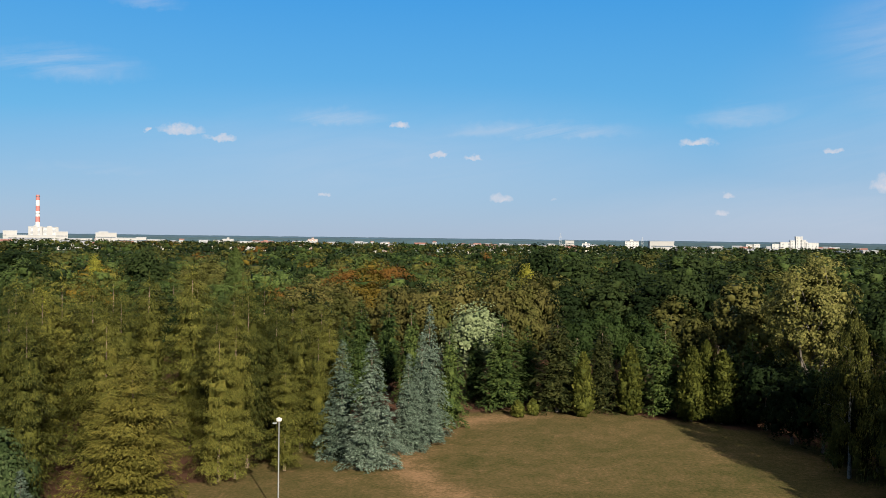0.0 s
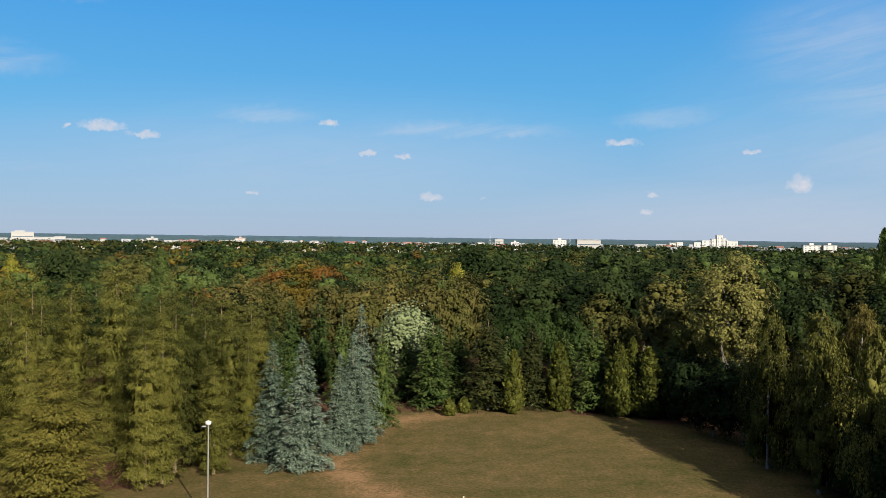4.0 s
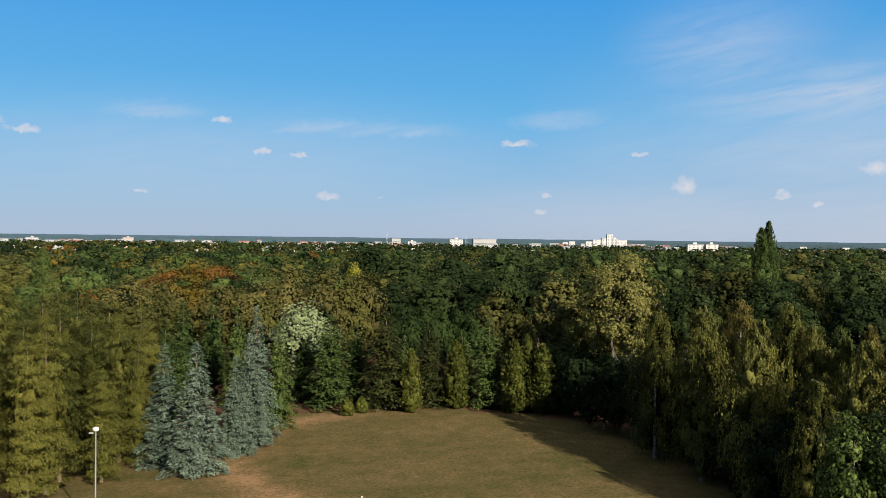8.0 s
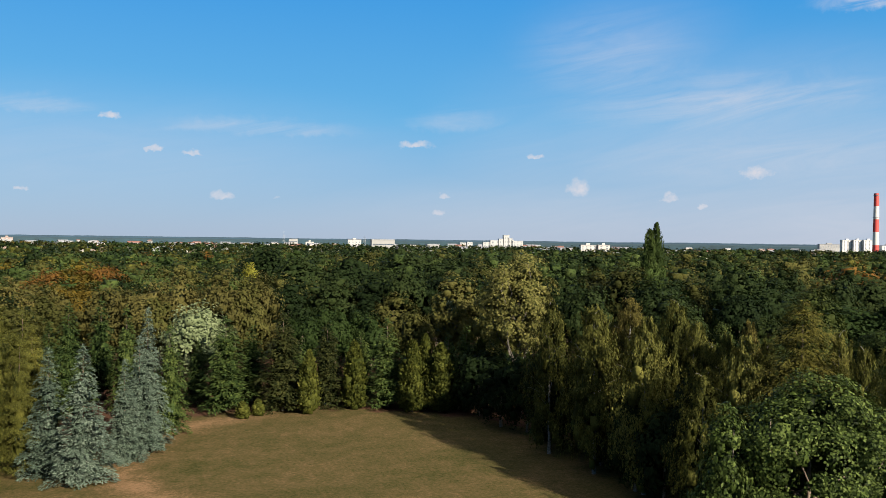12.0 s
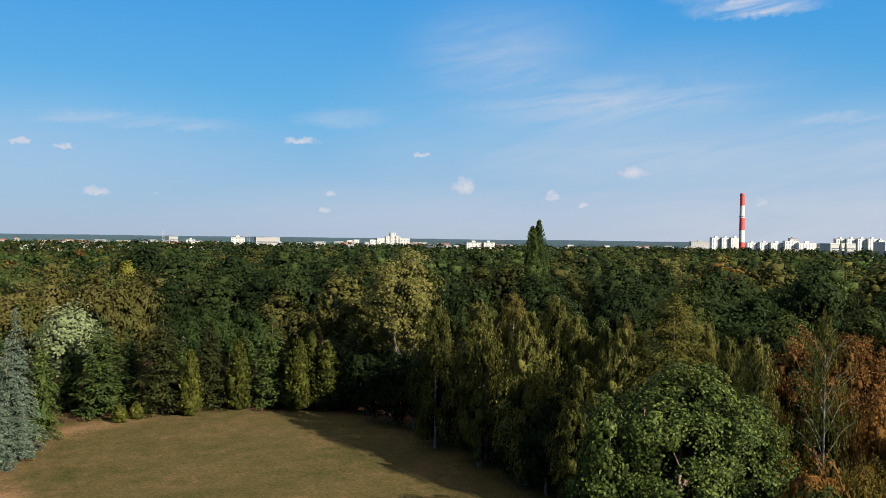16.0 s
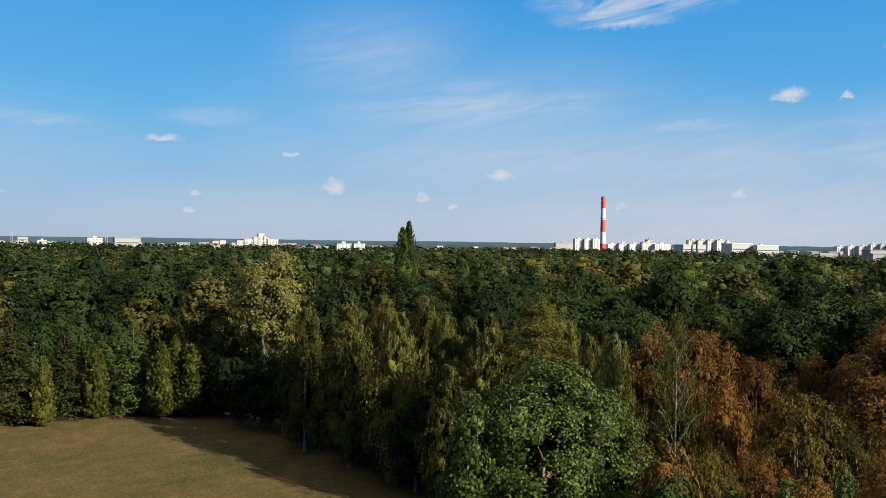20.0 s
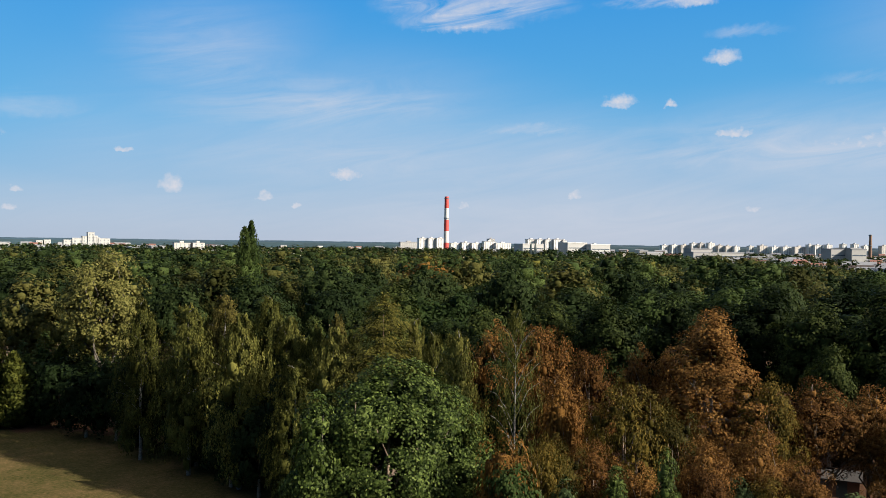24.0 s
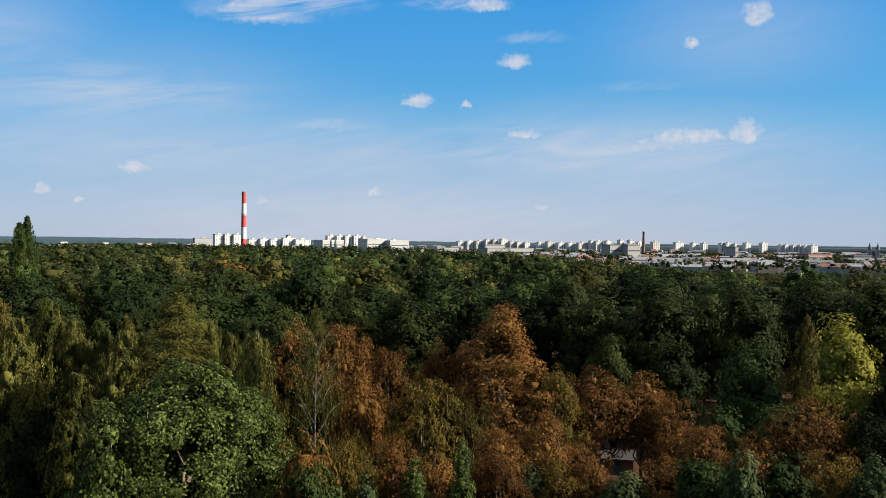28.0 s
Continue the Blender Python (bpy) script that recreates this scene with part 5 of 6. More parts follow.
# dark trees at the old poplar's foot
plant("spruce", 41.9, 117.7, 8.0, 5.8, label="dark green tree in the shade at the lawn's end")
plant("shade_tree", 43.2, 113.0, 9.6, 7.3, label="dark green tree in the shade at the lawn's end")
plant("shade_tree", 43.5, 105.3, 9.5, 6.9, label="dark green tree in the shade at the lawn's end")
plant("shade_tree", 45.6, 101.2, 11.3, 7.4, label="dark green tree in the shade at the lawn's end")
plant("shade_tree", 47.8, 97.9, 12.1, 6.6, label="dark green tree in the shade at the lawn's end")
plant("shade_tree", 48.1, 93.3, 11.8, 6.3, label="dark green tree in the shade at the lawn's end")
plant("spruce", 45.7, 96.8, 10.2, 4.3, label="dark green tree in the shade at the lawn's end")
plant("shade_tree", 47.3, 120.0, 10.5, 8.6, label="dark green tree in the shade at the lawn's end")
plant("shade_tree", 47.7, 86.8, 10.8, 6.0, label="dark green tree in the shade at the lawn's end")
plant("shade_tree", 47.7, 79.8, 10.5, 5.6, label="dark green tree in the shade at the lawn's end")
plant("shade_tree", 45.6, 92.3, 9.1, 5.5, label="dark green tree in the shade at the lawn's end")

# turning hornbeams behind the spruces
plant("turning_hornbeam", -8.7, 155.8, 17.9, 11.9)
plant("turning_hornbeam", -2.4, 152.0, 18.3, 11.1)
plant("turning_hornbeam", 3.6, 150.0, 18.7, 10.9)
plant("turning_hornbeam", 10.0, 149.7, 19.2, 11.4)
plant("turning_hornbeam", 16.1, 151.2, 18.6, 9.6)
plant("turning_hornbeam", -20.0, 163.8, 18.0, 12.0)
plant("turning_hornbeam", -25.0, 158.0, 17.6, 10.6)

# ---- the town on the skyline ----
def box(bm, x0, x1, y0, y1, z0, z1):
    v = [bm.verts.new(c) for c in ((x0, y0, z0), (x1, y0, z0), (x1, y1, z0), (x0, y1, z0), (x0, y0, z1), (x1, y0, z1), (x1, y1, z1), (x0, y1, z1))]
    for f in ((0, 3, 2, 1), (4, 5, 6, 7), (0, 1, 5, 4), (1, 2, 6, 5), (2, 3, 7, 6), (3, 0, 4, 7)):
        bm.faces.new([v[i] for i in f])


def ring_tube(bm, r0, r1, z0, z1, sides=20, cap=False):
    a = [bm.verts.new((r0 * math.cos(i * math.tau / sides), r0 * math.sin(i * math.tau / sides), z0)) for i in range(sides)]
    b = [bm.verts.new((r1 * math.cos(i * math.tau / sides), r1 * math.sin(i * math.tau / sides), z1)) for i in range(sides)]
    for i in range(sides):
        j = (i + 1) % sides
        bm.faces.new((a[i], a[j], b[j], b[i]))
    if cap:
        bm.faces.new(b)


def part(name, bm, material, parent, label=""):
    me = bpy.data.meshes.new(name)
    bm.to_mesh(me)
    bm.free()
    me.materials.append(material)
    ob = new(name, me)
    ob.parent = parent
    if label:
        ob["label"] = label
    return ob


WHITE = plain_mat("white_render", (0.21, 0.21, 0.205), 0.8, 0, 0.08, 0.3)
# PALE and CREAM are lightened for haze and grazing sun on eastern walls
PALE = plain_mat("pale_cream_panels", (0.47, 0.46, 0.44), 0.8, 0, 0.08, 0.3)
CREAM = plain_mat("cream_panels", (0.36, 0.335, 0.305), 0.8, 0, 0.1, 0.3)
BRIGHT = plain_mat("bright_white_render", (0.30, 0.30, 0.29), 0.8, 0, 0.08, 0.3)
GREYW = plain_mat("grey_panels", (0.20, 0.21, 0.22), 0.8, 0, 0.12, 0.3)
PINK = plain_mat("pinkish_plaster", (0.23, 0.17, 0.145), 0.8, 0, 0.1, 0.3)
ROOF = plain_mat("grey_roofing", (0.15, 0.155, 0.17), 0.85, 0, 0.2, 0.5)
REDROOF = plain_mat("red_roof_tiles", (0.14, 0.06, 0.045), 0.85, 0, 0.2, 0.5)
GLASS = plain_mat("dark_window_glass", (0.05, 0.065, 0.085), 0.25, 0, 0.2, 0.5)
def panes_mat():
    """Windows above one another with pale spandrels between the floors."""
    m, t, b = node_mat("windows_and_spandrels")
    pos = t.nodes.new("ShaderNodeTexCoord")
    z = t.nodes.new("ShaderNodeSeparateXYZ")
    link(t, pos.outputs["Object"], z.inputs[0])
    f = tmath(t, "FRACT", tmath(t, "DIVIDE", z.outputs[2], 2.9))
    # pane colour lifted in place of distance haze
    c = ramp(t, f, [(0.50, (0.10, 0.115, 0.135)), (0.56, (0.33, 0.325, 0.31))])
    link(t, c.outputs[0], b.inputs["Base Color"])
    b.inputs["Roughness"].default_value = 0.4
    return m


PANES = panes_mat()
BAND_RED = plain_mat("chimney_red_paint", (0.36, 0.035, 0.028), 0.7, 0, 0.12, 0.1)
# the far chimney's red, greyed in its colour to stand in for distance haze
HAZED_RED = plain_mat("hazed_chimney_red_paint", (0.26, 0.085, 0.075), 0.8, 0, 0.15, 0.1)
BAND_WHITE = plain_mat("chimney_white_paint", (0.4, 0.39, 0.37), 0.7, 0, 0.1, 0.1)
BRICK_BROWN = plain_mat("brown_brick", (0.13, 0.075, 0.05), 0.85, 0, 0.2, 0.4)
COPPER = plain_mat("weathered_copper_and_slate", (0.035, 0.055, 0.055), 0.7, 0, 0.25, 0.4)
STEEL = plain_mat("galvanised_steel", (0.3, 0.305, 0.31), 0.45, 0.7, 0.1, 3.0)


def facing(x, y):
    return math.degrees(math.atan2(-x, y))


def block(x, y, w, h, wall=None, roof=None, turn=0.0, deep=14.0, label="pale slab block of flats over the woods", bay=6.0, name="apartment_building", top=1):
    """A block of flats: walls, roof slab, stair-head on the roof, and a strip of windows for each bay."""
    bearing = math.degrees(math.atan2(x, y))
    turn += max(0.0, bearing - 5) * 0.55
    ob = tagged(new(name), label, "building")
    ob.matrix_basis = pose(x, y, 0, 0, 0, facing(x, y) + turn)
    bm = bmesh.new()
    box(bm, -w / 2, w / 2, -deep / 2, deep / 2, -0.5, h - 0.8)
    part("wall", bm, wall or WHITE, ob)
    bm = bmesh.new()
    box(bm, -w / 2 - 0.3, w / 2 + 0.3, -deep / 2 - 0.3, deep / 2 + 0.3, h - 0.8, h)
    r = part("roof", bm, roof or ROOF, ob)
    if top and w > 8:
        bm = bmesh.new()
        box(bm, -w * 0.12, w * 0.12, -3, 3, h, h + 2.6)
        part("stair_head", bm, wall or WHITE, r)
    n = max(2, int(w / bay))
    for i in range(n):
        c = (i + 0.5) * w / n - w / 2
        bm = bmesh.new()
        box(bm, c - w / n * 0.17, c + w / n * 0.17, -deep / 2 - 0.06, -deep / 2 + 0.02, h * 0.18, h - 1.6)
        part("window_strip", bm, PANES, ob)


def hall(x, y, w, h, wall=None, roof=None, label="long white low industrial hall", turn=0.0, deep=40.0):
    """A low works hall with a shallow gable."""
    turn += max(0.0, math.degrees(math.atan2(x, y)) - 5) * 0.55
    ob = tagged(new("industrial_hall"), label, "building")
    ob.matrix_basis = pose(x, y, 0, 0, 0, facing(x, y) + turn)
    bm = bmesh.new()
    box(bm, -w / 2, w / 2, -deep / 2, deep / 2, -0.5, h - 1.2)
    part("wall", bm, wall or WHITE, ob)
    bm = bmesh.new()
    box(bm, -w / 2 - 0.4, w / 2 + 0.4, -deep / 2 - 0.4, deep / 2 + 0.4, h - 1.2, h)
    part("roof", bm, roof or GREYW, ob)
    bm = bmesh.new()
    box(bm, -w * 0.46, w * 0.46, -deep / 2 - 0.08, -deep / 2, h * 0.62, h * 0.62 + min(1.6, h * 0.16))
    part("window_strip", bm, GLASS, ob)


def chimney(x, y, w, h, bands=9, label="tall red and white banded power station chimney", plain=None, hazed=False):
    """A tapering concrete chimney painted in bands, with a gallery under its mouth."""
    ob = tagged(new("chimney"), label, "chimney")
    ob.matrix_basis = pose(x, y, 0, 0, 0, facing(x, y))
    r = lambda z: w / 2 * (1.35 - 0.35 * z / h)
    for i in range(bands):
        z0, z1 = h * i / bands - (0.5 if i == 0 else 0), h * (i + 1) / bands
        bm = bmesh.new()
        ring_tube(bm, r(z0), r(z1), z0, z1, 24, i == bands - 1)
        red = ((bands - 1 - i) % 2 == 0)
        part("band", bm, plain or ((HAZED_RED if hazed else BAND_RED) if red else BAND_WHITE), ob, "" if plain else ("red painted band" if red else "white painted band"))
    for f in (0.965, 0.62):
        bm = bmesh.new()
        ring_tube(bm, r(h * f) + 0.9, r(h * f) + 0.9, h * f, h * f + 1.2, 24, True)
        part("gallery", bm, ROOF, ob)


def tower_pair(x, y, w, h, label="dark twin-towered church with pointed spires", wall=None):
    """A church front: nave, two square towers and their spires."""
    ob = tagged(new("church"), label, "church")
    ob.matrix_basis = pose(x, y, 0, 0, 0, facing(x, y))
    tw = w * 0.36
    for s in (-1, 1):
        c = s * w * 0.32
        bm = bmesh.new()
        box(bm, c - tw / 2, c + tw / 2, -tw / 2, tw / 2, -0.5, h * 0.68)
        t = part("tower", bm, wall or COPPER, ob)
        bm = bmesh.new()
        ring_tube(bm, tw * 0.52, tw * 0.40, h * 0.68, h * 0.76, 8)
        ring_tube(bm, tw * 0.40, 0.15, h * 0.76, h, 8, True)
        for v in bm.verts:
            v.co.x += c
        part("spire", bm, COPPER, t)
        for k in range(2):
            bm = bmesh.new()
            box(bm, c - tw * 0.14, c + tw * 0.14, -tw / 2 - 0.08, -tw / 2, h * (0.44 + 0.12 * k), h * (0.52 + 0.12 * k))
            part("window", bm, GLASS, t)
    bm = bmesh.new()
    box(bm, -w * 0.34, w * 0.34, tw * 0.4, w * 1.6, -0.5, h * 0.42)
    part("nave", bm, wall or COPPER, ob)
    bm = bmesh.new()
    v = [bm.verts.new(c) for c in ((-w * 0.38, tw * 0.4, h * 0.42), (w * 0.38, tw * 0.4, h * 0.42), (0, tw * 0.4, h * 0.6),
                                   (-w * 0.38, w * 1.6, h * 0.42), (w * 0.38, w * 1.6, h * 0.42), (0, w * 1.6, h * 0.6))]
    for f in ((0, 1, 2), (3, 5, 4), (0, 2, 5, 3), (1, 4, 5, 2), (0, 3, 4, 1)):
        bm.faces.new([v[i] for i in f])
    part("roof", bm, REDROOF if wall else COPPER, ob)


def mast(x, y, w, h, label="thin lattice radio mast on the skyline"):
    ob = tagged(new("radio_mast"), label, "mast")
    ob.matrix_basis = pose(x, y, 0, 0, 0, facing(x, y))
    bm = bmesh.new()
    for sx, sy in ((-1, -1), (1, -1), (1, 1), (-1, 1)):
        box(bm, sx * w / 2 - 0.25, sx * w / 2 + 0.25, sy * w / 2 - 0.25, sy * w / 2 + 0.25, -0.5, h * 0.8)
    part("lattice", bm, STEEL, ob)
    bm = bmesh.new()
    ring_tube(bm, 0.5, 0.3, h * 0.78, h, 8, True)
    part("antenna", bm, STEEL, ob)
    for k in range(8):
        bm = bmesh.new()
        box(bm, -w / 2, w / 2, -w / 2, w / 2, h * 0.1 * k, h * 0.1 * k + 0.4)
        part("cross_brace", bm, STEEL, ob)


def small_town(seed, count, az0, az1, d0, d1, low, high):
    """Low roofs scattered between the far trees, too many and too small to tell apart."""
    rng = np.random.default_rng(seed)
    V, Q, I = [], [], []
    for i in range(count):
        az, d = radians(rng.uniform(az0, az1)), d0 * (d1 / d0) ** rng.random()
        h, w, dp, a = rng.uniform(low, high), rng.uniform(9, 30), rng.uniform(8, 14), rng.uniform(-0.5, 0.5) - az
        c, s_ = math.cos(a), math.sin(a)
        ridge_ = h + rng.uniform(1.0, 3.5)
        pts = [(-w / 2, -dp / 2, -0.5), (w / 2, -dp / 2, -0.5), (w / 2, dp / 2, -0.5), (-w / 2, dp / 2, -0.5), (-w / 2, -dp / 2, h), (w / 2, -dp / 2, h), (w / 2, dp / 2, h),
               (-w / 2, dp / 2, h), (-w / 2, 0, ridge_), (w / 2, 0, ridge_)]
        o = len(V)
        V += [(x * c - y * s_ + math.sin(az) * d, x * s_ + y * c + math.cos(az) * d, z) for x, y, z in pts]
        Q += [[o + k for k in f] for f in ((0, 1, 5, 4), (2, 3, 7, 6), (4, 5, 9, 8), (6, 7, 8, 9), (1, 2, 6, 5), (3, 0, 4, 7))]
        wall, top = rng.choice([0, 0, 1, 2, 3]), rng.choice([4, 4, 4, 5])
        I += [wall, wall, top, top, wall, wall]
    ob = new("town_roofs", mesh_np("town_roofs", np.array(V), np.array(Q), [WHITE, CREAM, GREYW, PINK, ROOF, REDROOF], I))
    ob.data.polygons.foreach_set("use_smooth", np.zeros(len(ob.data.polygons), bool))
    tagged(ob, "small pale houses with grey and red roofs among distant trees", "houses", kind="stuff")


small_town(3, 330, -32, 62, 1400, 2900, 6, 13)
small_town(4, 380, 62, 92, 750, 2400, 5, 10)

# places: x, y, width, height

# power station to the north-west
chimney(-990, 2076, 8.4, 119.0, 9, "slim red and white banded power station chimney", hazed=True)
block(-986, 2056, 30.2, 41.7, WHITE, GREYW, 0, 60, "pink-white boiler house of the power station", 14, "power_station")
block(-962, 2078, 39.5, 40.9, WHITE, GREYW, 0, 60, "pink-white boiler house of the power station", 14, "power_station")
hall(-959, 1980, 102.1, 21.3)
hall(-1012, 1987, 29.6, 31.2)
hall(-900, 2007, 26.2, 30.1)
hall(-737, 1859, 42.4, 28.5)
hall(-746, 1867, 18.7, 30.9)
hall(-821, 1933, 41.8, 15.1)
hall(-664, 1780, 44.1, 18.2)
hall(-636, 1790, 20.2, 19.7)
hall(-608, 1800, 35.3, 15.3)
hall(-566, 1814, 37.8, 12.2)
hall(-519, 1828, 44.1, 5.5)
hall(-431, 1850, 40.3, 13.8)
hall(-383, 1861, 50.4, 13.1)
hall(-241, 1885, 18.9, 8.5)
block(-424, 1646, 37.2, 15.6)
block(-422, 1667, 20.5, 18.9)
block(-289, 1878, 21.4, 20.4, PINK)
hall(-128, 1495, 42.8, 9.7)
hall(-283, 1778, 35.8, 15.8)

# middle skyline
mast(352, 2576, 5.2, 45.0)
hall(379, 2572, 25.9, 23.1)
block(312, 1874, 17.6, 17.9, CREAM)
block(344, 1563, 24.4, 24.2, BRIGHT)
mast(544, 2338, 4.8, 35.0)
hall(370, 1454, 39.8, 24.9)
hall(420, 1440, 49.7, 13.1)
hall(454, 1430, 19.9, 17.5)
hall(485, 1420, 21.9, 12.3)
hall(616, 1368, 29.8, 10.1)
hall(645, 1354, 31.8, 6.2)
hall(680, 1337, 24.9, 7.8)

# hospital, white, stepped up to its middle
block(606, 1695, 11.9, 20.3, BRIGHT, BRIGHT, 0, 16, "white stepped hospital block", 7, "hospital", 0)
block(619, 1690, 11.9, 21.6, BRIGHT, BRIGHT, 0, 16, "white stepped hospital block", 7, "hospital", 0)
block(653, 1677, 16.7, 22.1, BRIGHT, BRIGHT, 0, 16, "white stepped hospital block", 7, "hospital", 0)
block(669, 1671, 20.3, 25.7, BRIGHT, BRIGHT, 0, 16, "white stepped hospital block", 7, "hospital", 0)
block(682, 1666, 11.9, 29.2, BRIGHT, BRIGHT, 0, 16, "white stepped hospital block", 7, "hospital", 0)
block(691, 1662, 11.9, 37.0, BRIGHT, BRIGHT, 0, 16, "white stepped hospital block", 7, "hospital", 0)
block(699, 1659, 7.2, 30.5, BRIGHT, BRIGHT, 0, 16, "white stepped hospital block", 7, "hospital", 0)
block(703, 1657, 4.8, 27.2, BRIGHT, BRIGHT, 0, 16, "white stepped hospital block", 7, "hospital", 0)
block(713, 1653, 21.5, 25.2, BRIGHT, BRIGHT, 0, 16, "white stepped hospital block", 7, "hospital", 0)

# beige towers
block(633, 1191, 24.2, 20.4, CREAM, ROOF, 0, 16, "beige tower block of flats with flat roof")
block(654, 1180, 17.9, 20.7, CREAM, ROOF, 0, 16, "beige tower block of flats with flat roof")
hall(556, 1174, 21.5, 13.8)
hall(578, 1164, 19.0, 15.8)
hall(655, 1122, 38.8, 10.3)
hall(677, 1109, 8.6, 12.4)

# the big chimney and the estates beside it
chimney(1349, 1336, 9.3, 128.3, 5)
block(1381, 1445, 22.5, 35.7, PALE)
block(1395, 1431, 18.6, 36.0, PALE)
block(1410, 1417, 21.2, 36.2, PALE)
block(1435, 1392, 23.9, 25.2, PALE)
block(1452, 1374, 22.5, 26.8, PALE)
block(1469, 1355, 27.8, 25.9, PALE)
block(1489, 1333, 30.5, 30.0, PALE)
block(1510, 1310, 37.1, 26.7, PALE)
block(1560, 1689, 50.3, 26.6)
block(1529, 1364, 14.9, 36.5)
tower_pair(700, 564, 7.2, 30.0, "dark twin-towered church with pointed spires")
block(1552, 1259, 22.5, 36.1, PALE)
block(1565, 1243, 21.2, 36.3, PALE)
block(1578, 1228, 21.2, 36.5, PALE)
block(1590, 1212, 21.2, 36.7, PALE)
block(1599, 1200, 10.6, 34.5, PALE)
block(1376, 997, 50.7, 27.3, PALE)
block(1394, 971, 22.5, 25.7, PALE)
hall(1288, 946, 39.2, 28.9, BRIGHT, PALE)
hall(1313, 912, 39.2, 26.2, BRIGHT, PALE)
hall(1239, 1010, 42.4, 25.7, BRIGHT, PALE)
hall(1507, 533, 21.2, 25.6)

# high-rise estate to the east
block(2069, 1212, 22.3, 26.5, PALE, ROOF, 0, 14, "pale high-rise block of flats on the skyline")
block(2082, 1190, 22.3, 28.2, PALE, ROOF, 0, 14, "pale high-rise block of flats on the skyline")
block(2095, 1167, 25.5, 28.4, CREAM, ROOF, 0, 14, "pale high-rise block of flats on the skyline")
block(2106, 1147, 17.5, 32.8, PALE, ROOF, 0, 14, "pale high-rise block of flats on the skyline")
block(2116, 1129, 15.9, 33.1, CREAM, ROOF, 0, 14, "pale high-rise block of flats on the skyline")
block(2127, 1108, 19.1, 34.6, PALE, ROOF, 0, 14, "pale high-rise block of flats on the skyline")
block(2138, 1087, 15.9, 28.0, CREAM, ROOF, 0, 14, "pale high-rise block of flats on the skyline")
block(2147, 1069, 19.1, 26.9, CREAM, ROOF, 0, 14, "pale high-rise block of flats on the skyline")
block(2156, 1050, 15.9, 25.7, PALE, ROOF, 0, 14, "pale high-rise block of flats on the skyline")
block(2172, 1018, 12.7, 27.4, PALE, ROOF, 0, 14, "pale high-rise block of flats on the skyline")
block(2184, 991, 22.3, 29.1, CREAM, ROOF, 0, 14, "pale high-rise block of flats on the skyline")
block(2196, 963, 23.9, 26.7, PALE, ROOF, 0, 14, "pale high-rise block of flats on the skyline")
block(2207, 938, 22.3, 27.0, PALE, ROOF, 0, 14, "pale high-rise block of flats on the skyline")
block(2219, 909, 31.8, 27.3, CREAM, ROOF, 0, 14, "pale high-rise block of flats on the skyline")
block(2229, 886, 12.7, 33.0, PALE, ROOF, 0, 14, "pale high-rise block of flats on the skyline")
block(2236, 868, 22.3, 31.8, PALE, ROOF, 0, 14, "pale high-rise block of flats on the skyline")
block(2245, 845, 15.9, 33.4, PALE, ROOF, 0, 14, "pale high-rise block of flats on the skyline")
block(2257, 812, 12.7, 35.1, PALE, ROOF, 0, 14, "pale high-rise block of flats on the skyline")
block(2266, 787, 14.3, 35.4, PALE, ROOF, 0, 14, "pale high-rise block of flats on the skyline")
block(2273, 764, 15.9, 31.6, PALE, ROOF, 0, 14, "pale high-rise block of flats on the skyline")
block(2286, 724, 22.3, 32.0, CREAM, ROOF, 0, 14, "pale high-rise block of flats on the skyline")
block(2496, 721, 29.3, 32.0, PALE, ROOF, 0, 14, "grey high-rise tower on the skyline")
block(2508, 680, 17.2, 31.1, PALE, ROOF, 0, 14, "grey high-rise tower on the skyline")
block(2515, 652, 15.5, 29.8, PALE, ROOF, 0, 14, "grey high-rise tower on the skyline")
block(2527, 604, 13.8, 30.4, PALE, ROOF, 0, 14, "grey high-rise tower on the skyline")
block(2531, 588, 19.0, 31.9, PALE, ROOF, 0, 14, "grey high-rise tower on the skyline")
block(2536, 568, 13.8, 29.3, PALE, ROOF, 0, 14, "grey high-rise tower on the skyline")
block(2542, 537, 19.0, 32.5, PALE, ROOF, 0, 14, "grey high-rise tower on the skyline")
block(2551, 494, 19.0, 32.9, PALE, ROOF, 0, 14, "grey high-rise tower on the skyline")
block(2560, 449, 10.3, 27.8, PALE, ROOF, 0, 14, "grey high-rise tower on the skyline")
block(2562, 434, 17.2, 27.9, PALE, ROOF, 0, 14, "grey high-rise tower on the skyline")
block(2566, 414, 17.2, 26.8, PALE, ROOF, 0, 14, "grey high-rise tower on the skyline")
block(2568, 399, 10.3, 26.9, PALE, ROOF, 0, 14, "grey high-rise tower on the skyline")
block(2570, 385, 17.2, 25.7, PALE, ROOF, 0, 14, "grey high-rise tower on the skyline")
block(2573, 365, 22.4, 27.3, PALE, ROOF, 0, 14, "grey high-rise tower on the skyline")
chimney(1423, 470, 4.0, 46.7, 6, "slender brown brick chimney", BRICK_BROWN)
hall(1066, 548, 75.6, 17.5, WHITE, ROOF, "low town building among the trees", 0, 20)
hall(1055, 567, 31.8, 22.0, WHITE, ROOF, "low town building among the trees", 0, 20)
hall(1090, 498, 35.8, 12.7, WHITE, ROOF, "low town building among the trees", 0, 20)
hall(1124, 414, 23.9, 24.1, WHITE, ROOF, "low town building among the trees", 0, 20)
hall(1132, 393, 20.7, 24.4, WHITE, ROOF, "low town building among the trees", 0, 20)
hall(1169, 265, 4.8, 23.1, WHITE, ROOF, "low town building among the trees", 0, 20)
hall(1166, 279, 39.8, 7.0, PINK, ROOF, "low town building among the trees", 0, 20)
hall(1173, 248, 15.9, 12.1, WHITE, ROOF, "low town building among the trees", 0, 20)
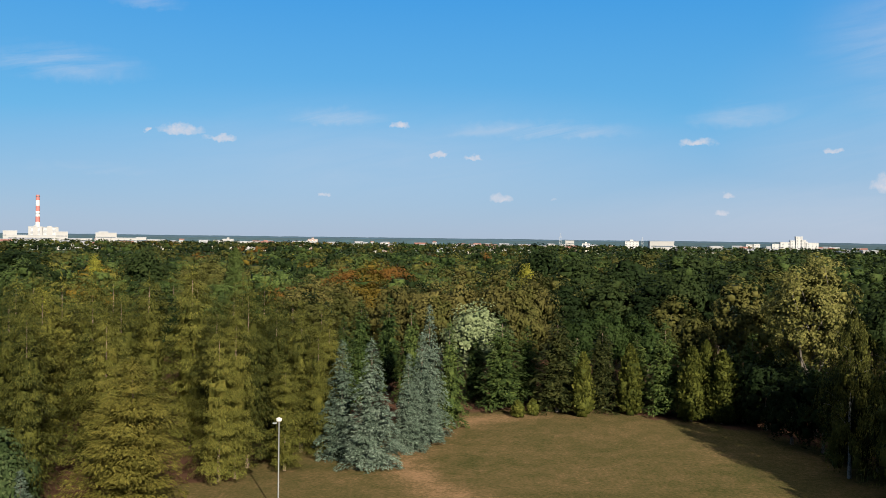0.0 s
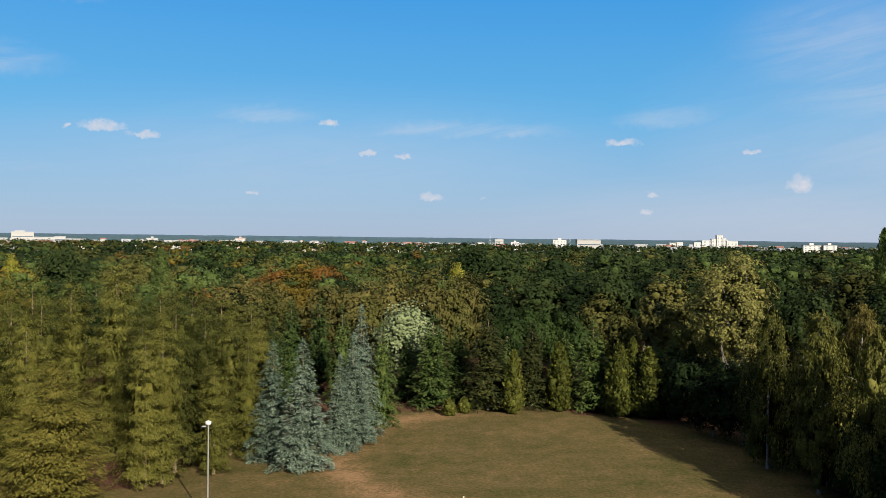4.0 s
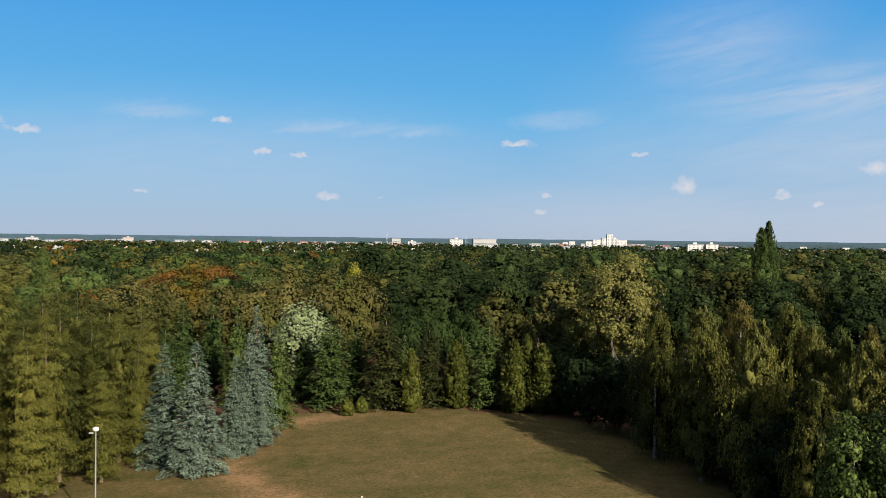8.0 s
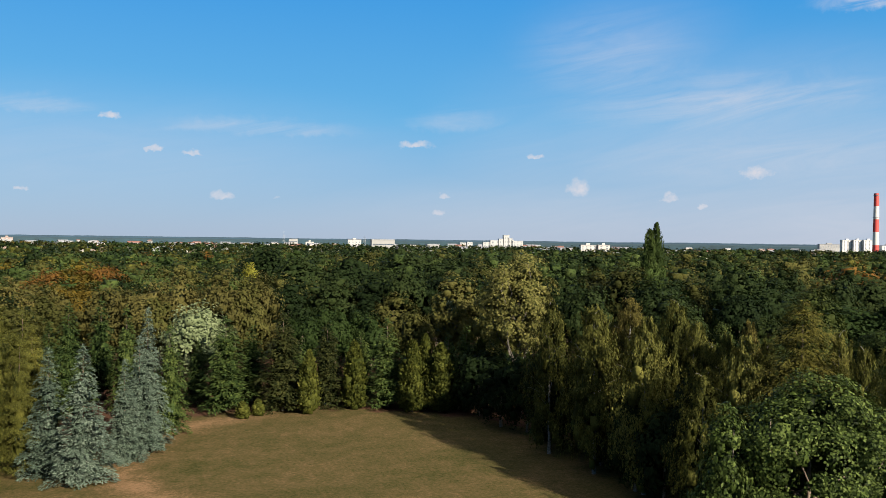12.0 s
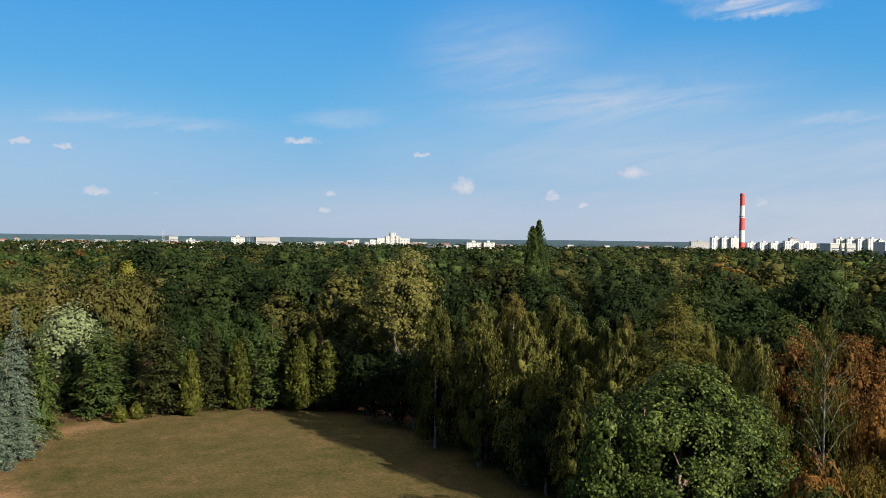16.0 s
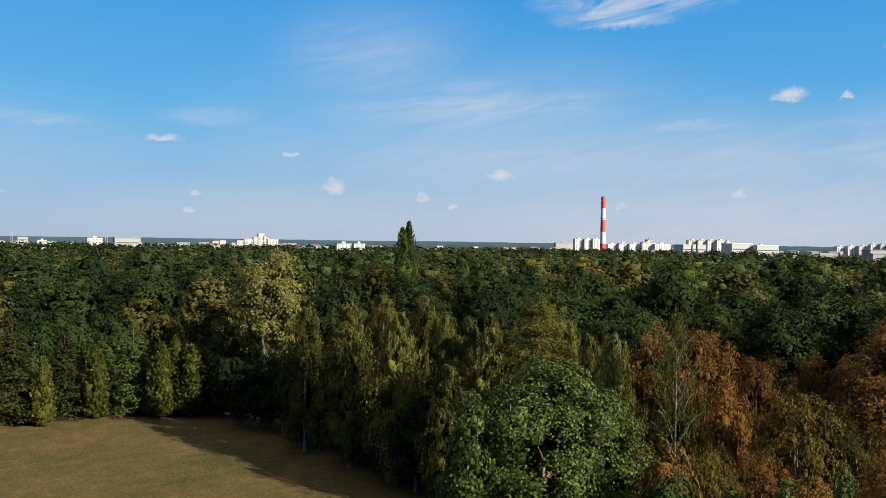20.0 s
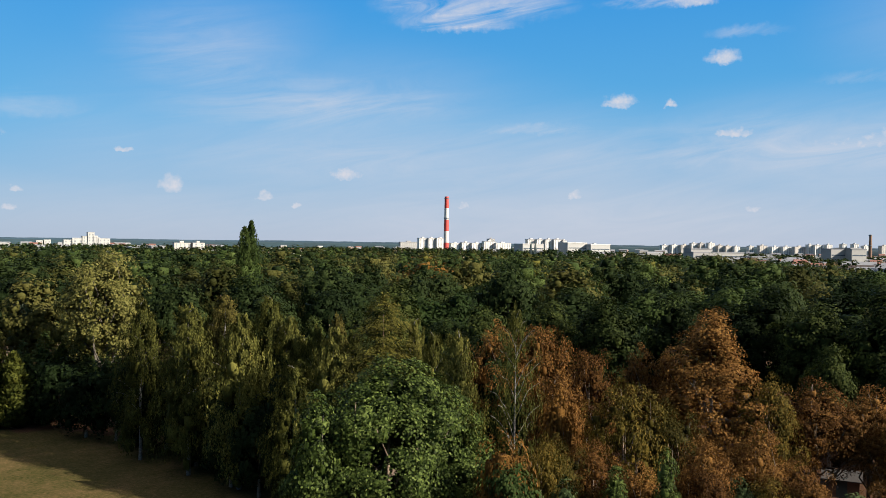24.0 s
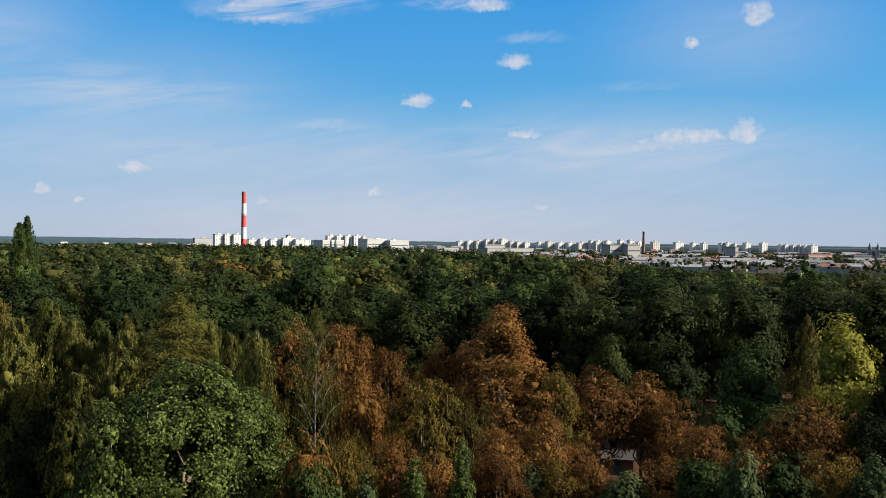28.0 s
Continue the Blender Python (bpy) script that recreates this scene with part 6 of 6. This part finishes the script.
hall(1176, 234, 3.2, 10.1, WHITE, ROOF, "low town building among the trees", 0, 20)
hall(1178, 224, 15.9, 4.3, CREAM, ROOF, "low town building among the trees", 0, 20)
hall(1182, 202, 19.9, 7.0, GREYW, ROOF, "low town building among the trees", 0, 20)
hall(1170, 258, 8.0, 2.9, CREAM, ROOF, "low town building among the trees", 0, 20)
hall(1184, 187, 11.1, 7.2, CREAM, ROOF, "low town building among the trees", 0, 20)
hall(1190, 141, 17.5, 6.7, CREAM, ROOF, "low town building among the trees", 0, 20)
hall(1193, 119, 27.8, 8.6, GREYW, ROOF, "low town building among the trees", 0, 20)
hall(1237, 172, 39.8, 14.5, PINK, REDROOF, "brick building with long red tiled roof", 0, 20)
tower_pair(1295, 106, 15.5, 30.8, "twin-spired church in pale stone", GREYW)
hall(1283, 125, 30.8, 13.6, COPPER, COPPER, "long blue-green church roof", 0, 20)

# a red-roofed shed between the trees
hall(-59, 294, 6.2, 13.0, PINK, REDROOF, "low shed with a red-brown roof among the trees", 0, 12)

# ---- the shed under the chestnuts ----
FELT = plain_mat("grey_brown_roofing_felt", (0.024, 0.021, 0.020), 0.9, 0, 0.3, 1.5)

def shed(x, y, w, deep, h, turn):
    """A low garden shed: boarded walls, a shallow gable of two roof slabs, a door and a window."""
    ob = tagged(new("garden_shed"), "low brown wooden shed with grey felt roof under chestnuts", "shed")
    ob.matrix_basis = pose(x, y, 0, 0, 0, turn)
    rise = h * 0.28
    bm = bmesh.new()
    v = [bm.verts.new(c) for yy in (-deep / 2, deep / 2) for c in ((-w / 2, yy, -0.2), (w / 2, yy, -0.2), (w / 2, yy, h), (0, yy, h + rise), (-w / 2, yy, h))]
    for f in ((0, 1, 2, 3, 4), (9, 8, 7, 6, 5), (0, 5, 6, 1), (1, 6, 7, 2), (4, 9, 5, 0)):
        bm.faces.new([v[k] for k in f])
    part("wall", bm, BRICK_BROWN, ob)
    for sgn in (-1, 1):
        bm = bmesh.new()
        e, r = Vector((sgn * (w / 2 + 0.35), 0, h - 0.16)), Vector((0, 0, h + rise + 0.03))
        q = [bm.verts.new((p.x, yy, p.z + dz)) for dz in (0.0, 0.09) for p, yy in ((e, -deep / 2 - 0.3), (e, deep / 2 + 0.3), (r, deep / 2 + 0.3), (r, -deep / 2 - 0.3))]
        for f in ((0, 1, 2, 3), (7, 6, 5, 4), (0, 4, 5, 1), (1, 5, 6, 2), (2, 6, 7, 3), (3, 7, 4, 0)):
            bm.faces.new([q[k] for k in f])
        bmesh.ops.recalc_face_normals(bm, faces=bm.faces)
        part("roof", bm, FELT, ob, "grey-brown roofing felt")
    bm = bmesh.new()
    box(bm, -w / 2 - 0.05, -w / 2, -0.5, 0.5, 0.0, 2.0)
    door = part("door", bm, COPPER, ob)
    bm = bmesh.new()
    box(bm, -w / 2 - 0.10, -w / 2 - 0.05, 0.32, 0.40, 0.95, 1.15)
    part("door_handle", bm, STEEL, door)
    bm = bmesh.new()
    box(bm, -w / 2 - 0.04, -w / 2, 1.2, 2.0, 1.0, 1.7)
    part("window", bm, GLASS, ob)


shed(89.2, 30.4, 2.6, 3.2, 1.9, 20)

# ---- the lamp post by the larches ----
def lamp_post(x, y, h):
    ob = tagged(new("street_lamp"), "thin galvanised lamp post with a small white lantern", "lamp")
    ob.matrix_basis = pose(x, y, 0, 0, 0, 10)
    bm = bmesh.new()
    ring_tube(bm, 0.075, 0.05, -0.2, h - 0.35, 12, True)
    part("pole", bm, STEEL, ob)
    bm = bmesh.new()
    ring_tube(bm, 0.16, 0.15, -0.2, 0.9, 12, True)
    part("base", bm, STEEL, ob)
    bm = bmesh.new()
    ring_tube(bm, 0.10, 0.24, h - 0.38, h - 0.30, 14)
    ring_tube(bm, 0.24, 0.26, h - 0.30, h - 0.10, 14)
    ring_tube(bm, 0.26, 0.05, h - 0.10, h, 14, True)
    head = part("lantern", bm, BAND_WHITE, ob, "white lantern head")
    bm = bmesh.new()
    box(bm, -0.55, -0.18, -0.05, 0.05, h - 0.55, h - 0.45)
    part("bracket", bm, STEEL, ob)


lamp_post(-14.3, 75.5, 8.9)


# ---- small things on the lawn ----
def peg(x, y):
    ob = tagged(new("marker_post"), "short white wooden marker post in the dry lawn", "post")
    ob.matrix_basis = pose(x, y, 0, 2, 3, 20)
    bm = bmesh.new()
    box(bm, -0.05, 0.05, -0.05, 0.05, -0.15, 0.42)
    part("post", bm, BAND_WHITE, ob)
    bm = bmesh.new()
    box(bm, -0.06, 0.06, -0.06, 0.06, 0.42, 0.46)
    part("cap", bm, BAND_WHITE, ob)


def stone(x, y, r, seed):
    rng = np.random.default_rng(seed)
    bm = bmesh.new()
    bmesh.ops.create_icosphere(bm, subdivisions=2, radius=r)
    for v in bm.verts:
        v.co *= 1 + 0.22 * noise.noise(v.co * (1.6 / r) + Vector((seed, 0, 0)))
        v.co.z *= 0.7
    me = bpy.data.meshes.new("boulder")
    bm.to_mesh(me)
    bm.free()
    me.materials.append(STONE)
    ob = tagged(new("boulder", me), "pale grey boulder under the spruces", "stone")
    ob.matrix_basis = pose(x, y, r * 0.35, 0, 0, 40 * seed)


STONE = plain_mat("pale_granite", (0.30, 0.285, 0.26), 0.85, 0, 0.3, 4.0)
peg(8.7, 80.3)
stone(23.9, 126.6, 0.75, 2)
